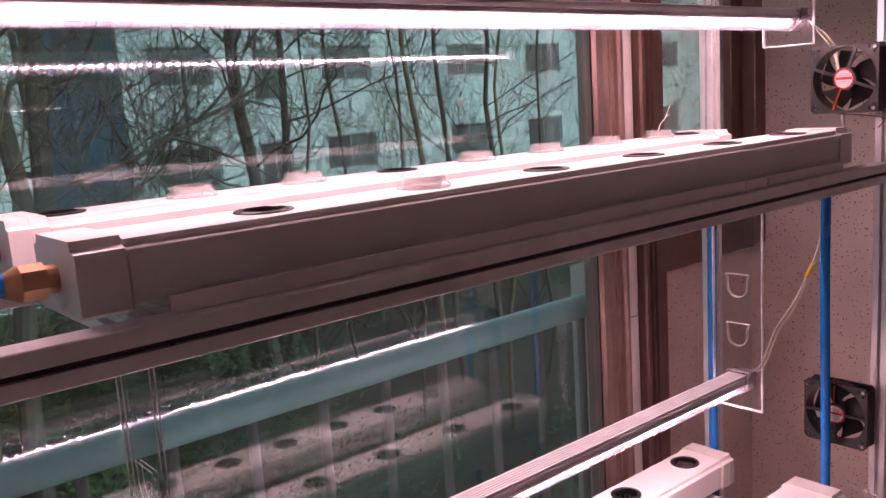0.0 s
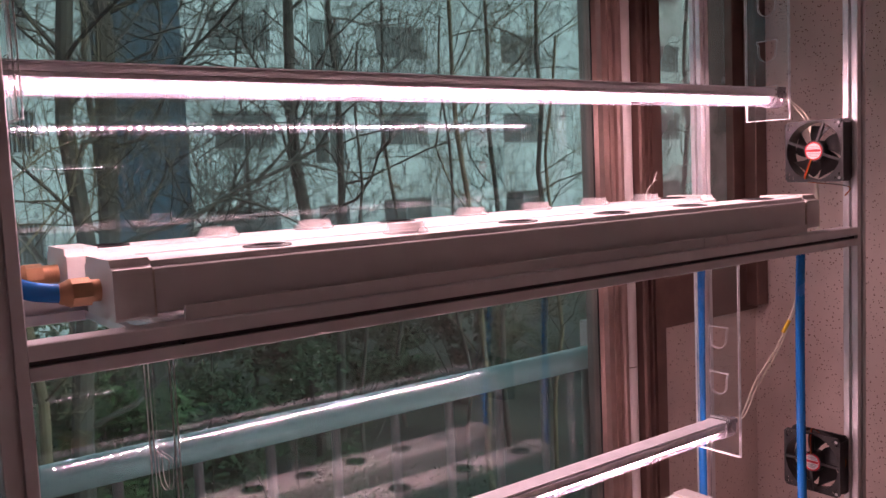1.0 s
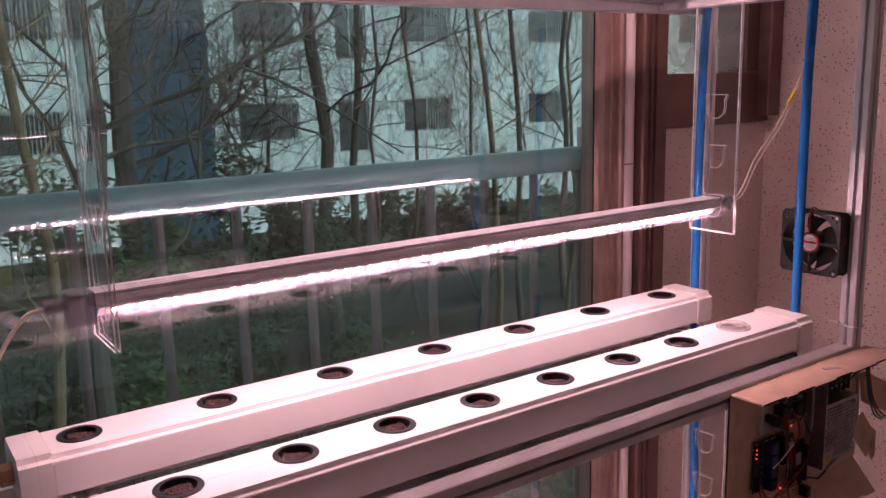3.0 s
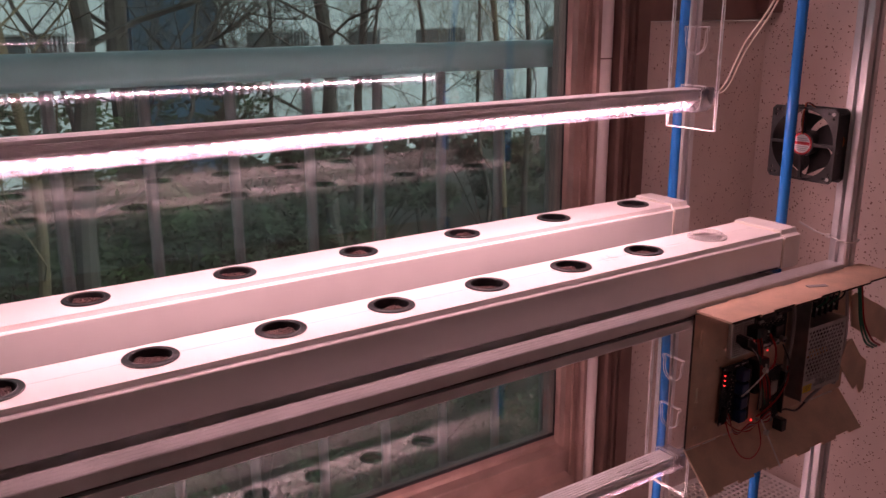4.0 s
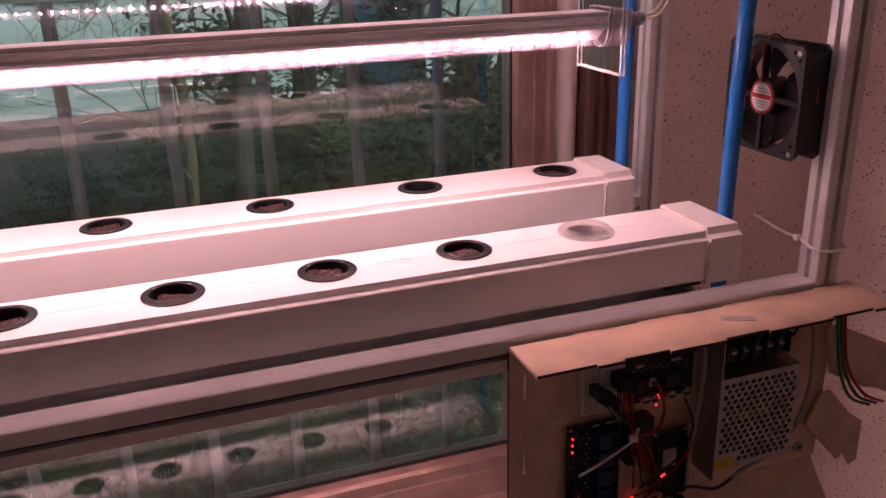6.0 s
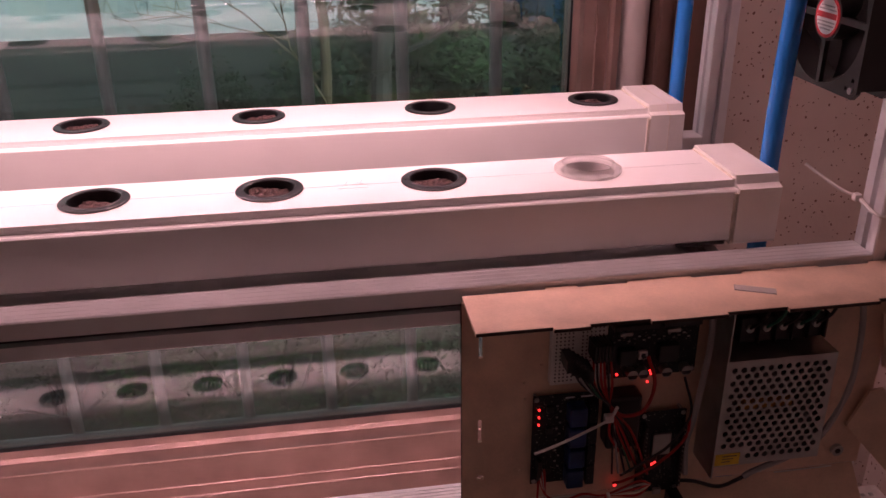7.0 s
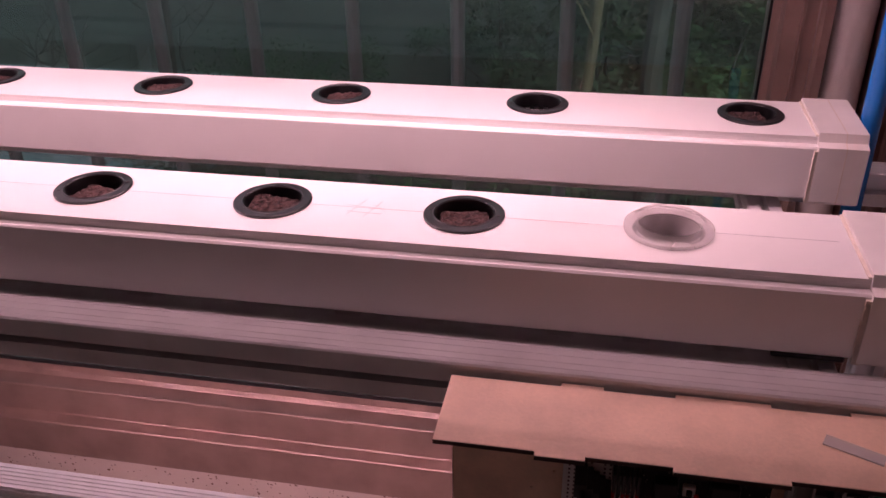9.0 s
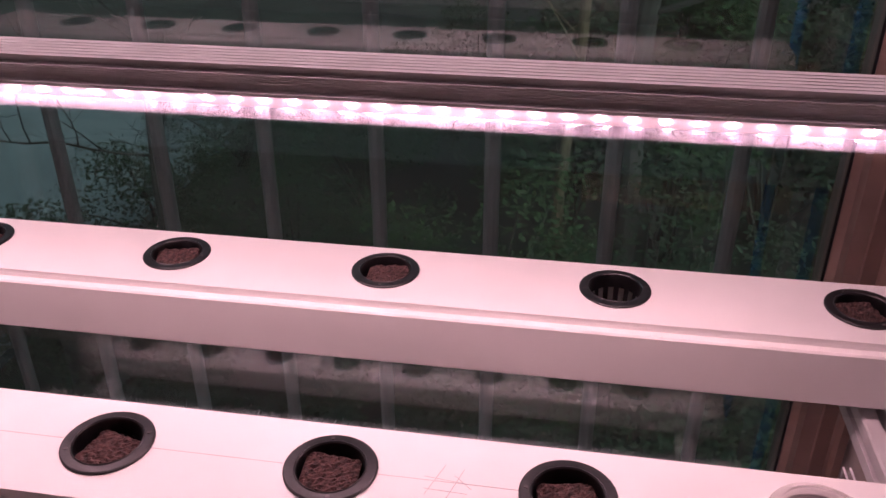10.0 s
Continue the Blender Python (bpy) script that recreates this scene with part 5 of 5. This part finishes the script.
# ---------- outside ----------
rail = thing("railing", (0.4, 1.36, 0.9), "pale green pipe railing with balusters outside the window", "railing")
bm = B(); tube(bm, [(-3.2, 1.360, 1.3785), (2.9, 1.360, 1.3785)], 0.029, 20, 1); part("handrail", bm, M_RAILING, rail, smooth=True)
for i in range(-18, 13):
    x = 0.580 + i * 0.1468
    bm = B(); prism(bm, circle(x, 1.360, 0.0100, 10), "z", 0.10, 1.353); part("baluster", bm, M_BALU, rail, smooth=True)
bm = B(); box(bm, -3.2, 2.4, 1.345, 1.375, 0.06, 0.10, 0.002); part("bottom_rail", bm, M_RAILING, rail)

ZG = -3.2
bm = B(); bmesh.ops.create_grid(bm, x_segments=60, y_segments=60, size=1)
for v in bm.verts:
    v.co = Vector((v.co.x * 400, 402 + v.co.y * 400.4, ZG + 0.06 * noise.noise(v.co * 40)))
tagged(part("ground", bm, M_GROUND), "brown winter ground with thin grass", "ground", kind="structure")
bm = B(); box(bm, -60, -4.0, 5.5, 13.5, ZG - 0.1, ZG + 0.10)
tagged(part("pavement", bm, M_PAVE), "pale concrete paving outside", "pavement", kind="structure")
bm = B(); box(bm, -3.3, 2.05, 1.5, 1.62, ZG, -0.16)
tagged(part("wall_outer", bm, M_FACADE), "outer wall below the window", "wall", kind="structure")

# apartment block
bl = thing("apartment_building", (12, 27, ZG), "white rendered apartment building with a blue panel and barred windows", "building")
YB = 26.0


def wall_with_windows():
    wins = []
    for r in range(4):
        zc = 0.37 + 3.13 * r
        for xc in (-14.5, -10.2, -5.6, -1.2, 3.9, 11.2, 14.3, 17.4, 23.2, 27.6, 32.0, 36.4):
            wins.append((xc, zc - (0.3 if xc == 14.3 else 0), 2.1 if xc != 14.3 else 1.2, 1.22 if xc != 14.3 else 1.75))
    return wins


WINS = wall_with_windows()
bm = B()
sheet(bm, [(-24, ZG), (45, ZG), (45, 14.2), (-24, 14.2)], [[(x - w / 2, z - h / 2), (x + w / 2, z - h / 2), (x + w / 2, z + h / 2), (x - w / 2, z + h / 2)] for x, z, w, h in WINS], "y", YB, YB + 0.3)
part("wall", bm, M_FACADE, bl)
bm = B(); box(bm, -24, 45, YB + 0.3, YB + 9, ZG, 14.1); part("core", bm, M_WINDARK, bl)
bm = B(); box(bm, -24.4, 45.4, YB - 0.4, YB + 9.4, 14.2, 14.6); part("roof", bm, M_ROOF, bl)
bm = B(); box(bm, 6.6, 9.15, YB - 0.35, YB - 0.003, ZG, 14.2); part("blue_panel", bm, M_FBLUE, bl, "dark blue vertical panel")
for x, z, w, h in WINS:
    bm = B()
    f = 0.06
    box(bm, x - w / 2, x + w / 2, YB + 0.10, YB + 0.16, z - h / 2, z - h / 2 + f); box(bm, x - w / 2, x + w / 2, YB + 0.10, YB + 0.16, z + h / 2 - f, z + h / 2)
    for xx in (x - w / 2, x - f / 2, x + w / 2 - f):
        box(bm, xx, xx + f, YB + 0.10, YB + 0.16, z - h / 2 + f, z + h / 2 - f)
    wf = part("window", bm, M_WINFR, bl)
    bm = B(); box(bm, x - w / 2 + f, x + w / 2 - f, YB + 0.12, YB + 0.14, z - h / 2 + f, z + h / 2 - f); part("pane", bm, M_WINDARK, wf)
    bm = B(); box(bm, x - w / 2 - 0.06, x + w / 2 + 0.06, YB - 0.06, YB - 0.002, z - h / 2 - 0.06, z - h / 2); part("sill", bm, M_FACADE, wf)
    if h < 1.5:
        bm = B()
        for i in range(9):
            xx = x + 0.05 + i * (w / 2 - 0.1) / 8
            box(bm, xx, xx + 0.025, YB + 0.02, YB + 0.05, z - h / 2, z + h / 2)
        part("window_bars", bm, M_WINFR, wf)


def grow(bm, p, d, r, length, depth, rnd, droop, out):
    """A limb of a bare tree with its side branches."""
    n = 5 if depth > 1 else 4
    pts, q, dd = [p], p.copy(), d.copy()
    for i in range(n):
        dd = (dd + Vector((rnd.gauss(0, 0.24), rnd.gauss(0, 0.24), rnd.gauss(0.07, 0.18) - droop))).normalized()
        q = q + dd * (length / n)
        pts.append(q.copy())
    tube(bm, pts, r, 7 if r > 0.05 else (5 if r > 0.015 else 3), 1, taper=r * (0.55 if depth > 0 else 0.35))
    if depth <= 0:
        return
    k = rnd.randint(4, 6)
    for i in range(k):
        f = 0.30 + 0.70 * (i + rnd.random()) / k
        idx = min(int(f * n), n - 1)
        b = pts[idx].lerp(pts[idx + 1], f * n - idx)
        side = Vector((rnd.gauss(0, 1), rnd.gauss(0, 1), rnd.gauss(0.25, 0.5)))
        side = (side - side.dot(dd) * dd).normalized()
        nd = (dd * rnd.uniform(0.5, 0.9) + side * rnd.uniform(0.6, 1.0)).normalized()
        grow(bm if depth < 4 else out, b, nd, max(r * rnd.uniform(0.40, 0.55), 0.0028), length * rnd.uniform(0.45, 0.70), depth - 1, rnd, droop * 1.0, out)


def bare_tree(x, y, r, h, seed, m, label, lean=(0, 0), first=2.0, depth=4):
    rnd = random.Random(seed)
    t = thing("bare_tree", (x, y, ZG), label, "tree", "bare trees outside")
    tr, cr = B(), B()
    pts = [Vector((x, y, ZG - 0.1))]
    n = 8
    for i in range(1, n + 1):
        f = i / n
        pts.append(Vector((x + lean[0] * f * h + rnd.gauss(0, 0.06), y + lean[1] * f * h + rnd.gauss(0, 0.06), ZG + f * h)))
    tube(tr, pts, r, 10, 2, taper=r * 0.45)
    k = int(h * 1.4)
    for i in range(k):
        z = first + (h - first) * (i + rnd.random()) / k
        f = z / h
        b = pts[int(f * n) if f < 1 else n - 1].lerp(pts[min(int(f * n) + 1, n)], (f * n) % 1)
        a = rnd.uniform(0, 2 * math.pi)
        up = rnd.uniform(0.25, 0.9)
        grow(cr, b, Vector((math.cos(a), math.sin(a), up)).normalized(), r * rnd.uniform(0.15, 0.27), h * rnd.uniform(0.16, 0.32), depth - 1, rnd, 0.0, cr)
    part("trunk", tr, m, t, smooth=True)
    part("crown", cr, m, t, "leafless branches and twigs")


for x, y, r, h, seed, m, lean, first in (
        (1.50, 7.7, 0.115, 9.0, 3, M_BARK, (0.01, 0.0), 2.6), (0.92, 6.6, 0.055, 7.0, 4, M_BARK2, (-0.01, 0), 2.3), (2.42, 10.5, 0.16, 11.0, 5, M_BARK, (0.03, 0), 3.0),
        (5.48, 11.0, 0.12, 10.5, 6, M_BARK, (0.0, 0), 2.4), (6.75, 12.6, 0.085, 9.0, 7, M_BARK, (0.04, 0), 2.2), (7.25, 9.0, 0.055, 7.6, 8, M_BARK2, (-0.07, 0), 2.4),
        (9.7, 11.6, 0.060, 9.5, 9, M_BARK, (-0.03, 0), 1.8), (8.6, 9.2, 0.040, 7.0, 10, M_BARK2, (0.02, 0), 1.8), (12.5, 13.5, 0.075, 10.0, 12, M_BARK, (0, 0), 1.8),
        (3.3, 13.4, 0.075, 9.5, 14, M_BARK, (0.0, 0), 2.4), (-2.9, 7.2, 0.06, 5.2, 15, M_BARK, (0.03, 0), 1.0), (15.5, 12.0, 0.07, 9.5, 16, M_BARK, (0, 0), 1.6),
        (4.7, 8.4, 0.030, 6.6, 21, M_BARK, (0.03, 0), 1.6), (7.8, 10.4, 0.036, 7.4, 22, M_BARK, (-0.03, 0), 1.6), (10.9, 10.6, 0.040, 7.6, 23, M_BARK, (0.02, 0), 1.4), (5.9, 14.2, 0.045, 8.0, 24, M_BARK, (0.02, 0), 1.8), (9.0, 14.0, 0.050, 8.5, 25, M_BARK, (-0.02, 0), 1.6)):
    bare_tree(x, y, r, h, seed, m, "leafless tree with ochre bark and thin branches" if m == M_BARK2 else "leafless tree with grey-brown bark and fine twigs", lean, first)


def shrub(x, y, rx, ry, h, seed, m, label, n=2600, leaf=0.05):
    """An evergreen bush: stems and leaves gathered in uneven clumps."""
    rnd = random.Random(seed)
    s = thing("shrub", (x, y, ZG), label, "shrub", "evergreen shrubs outside")
    clumps = []
    for i in range(26):
        a, q = rnd.uniform(0, 2 * math.pi), math.sqrt(rnd.random())
        clumps.append((x + rx * q * math.cos(a), y + ry * q * math.sin(a), ZG + h * (0.18 + 0.80 * rnd.random() * (1 - 0.45 * q * q)), rnd.uniform(0.16, 0.34)))
    bm = B()
    for c in clumps[::3]:
        tube(bm, [(x + rnd.gauss(0, 0.08), y + rnd.gauss(0, 0.08), ZG - 0.05), ((x + c[0]) / 2, (y + c[1]) / 2, ZG + (c[2] - ZG) * 0.6), c[:3]], 0.022, 5, 2, taper=0.006)
    part("stems", bm, M_BARK, s)
    verts, faces = [], []
    for i in range(n):
        c = clumps[rnd.randrange(len(clumps))]
        d = Vector((rnd.gauss(0, 1), rnd.gauss(0, 1), rnd.gauss(0, 1))).normalized() * c[3] * rnd.random() ** 0.45
        p = Vector((c[0] + d.x * 1.4, c[1] + d.y * 1.4, c[2] + d.z * 1.2))
        u = Vector((rnd.gauss(0, 1), rnd.gauss(0, 0.6), rnd.gauss(0.1, 0.45))).normalized()
        v = u.cross(Vector((rnd.gauss(0, 0.3), rnd.gauss(-0.6, 0.3), 1.0))).normalized()
        k = leaf * rnd.uniform(0.6, 1.3)
        b = len(verts)
        verts += [p, p + u * k * 0.5 + v * k * 0.22, p + u * k, p + u * k * 0.5 - v * k * 0.22]
        faces.append((b, b + 1, b + 2, b + 3))
    me = bpy.data.meshes.new("foliage")
    me.from_pydata([q - Vector((x, y, ZG)) for q in verts], [], faces)
    me.materials.append(m)
    ob = new("foliage", me)
    ob.parent = s
    tagged(ob, "", kind="stuff")


k = 0
for x, y, rx, ry, h, m, leaf in ((-0.7, 2.7, 0.9, 0.6, 1.9, M_LEAF, 0.05), (0.5, 2.8, 0.9, 0.6, 2.2, M_LEAF, 0.05), (1.7, 2.7, 0.9, 0.6, 2.1, M_LEAF, 0.05), (2.9, 2.8, 1.0, 0.6, 2.3, M_LEAF, 0.05), (4.3, 3.0, 1.0, 0.6, 2.3, M_LEAF, 0.05), (-0.2, 4.0, 1.0, 0.7, 2.2, M_LEAF, 0.06), (1.3, 4.3, 1.1, 0.8, 2.5, M_LEAF, 0.06), (2.9, 4.0, 1.1, 0.8, 2.4, M_LEAF, 0.06), (4.6, 4.4, 1.2, 0.9, 2.6, M_LEAF, 0.06), (6.4, 5.0, 1.2, 0.9, 2.6, M_LEAF, 0.06),
                                  (0.4, 5.8, 1.1, 0.8, 2.5, M_LEAF2, 0.06), (2.2, 6.0, 1.2, 0.8, 2.6, M_LEAF, 0.06), (4.0, 6.4, 1.2, 0.8, 2.7, M_LEAF, 0.06), (8.2, 6.2, 1.3, 0.9, 2.7, M_LEAF, 0.07),
                                  (0.9, 8.6, 0.9, 0.8, 4.4, M_LEAF, 0.11), (2.0, 8.8, 1.0, 0.9, 4.6, M_LEAF2, 0.11), (3.1, 9.3, 1.0, 0.9, 4.5, M_LEAF, 0.11), (4.4, 9.6, 1.1, 0.9, 3.5, M_LEAF, 0.12), (5.4, 13.8, 1.5, 0.9, 3.3, M_LEAF, 0.16), (8.0, 14.4, 1.8, 0.9, 3.1, M_LEAF, 0.16), (10.9, 14.6, 1.9, 0.9, 3.0, M_LEAF, 0.16), (2.2, 14.0, 1.8, 1.0, 2.4, M_LEAF2, 0.09),
                                  (-0.6, 13.5, 1.6, 1.0, 2.0, M_LEAF, 0.09), (14.5, 14.5, 2.0, 1.0, 3.0, M_LEAF, 0.09), (18.5, 15.0, 2.2, 1.0, 3.0, M_LEAF, 0.09), (10.5, 8.0, 1.5, 1.0, 2.8, M_LEAF, 0.07), (-1.6, 4.6, 0.8, 0.6, 1.5, M_LEAF, 0.06), (-3.9, 6.4, 0.9, 0.7, 1.3, M_LEAF, 0.06), (-3.6, 8.4, 1.0, 0.8, 1.5, M_LEAF, 0.06), (-2.6, 5.6, 0.9, 0.7, 1.5, M_LEAF, 0.06), (-1.5, 7.0, 1.2, 0.9, 1.8, M_LEAF, 0.06), (-3.4, 10.6, 1.2, 0.9, 1.6, M_LEAF, 0.07), (-1.5, 9.6, 1.3, 0.9, 1.9, M_LEAF, 0.07)):
    k += 1
    shrub(x, y, rx, ry, h, 100 + k, m, "yellow-green evergreen shrub outside the window" if m == M_LEAF2 else "dark evergreen shrub outside the window", 4200, leaf)
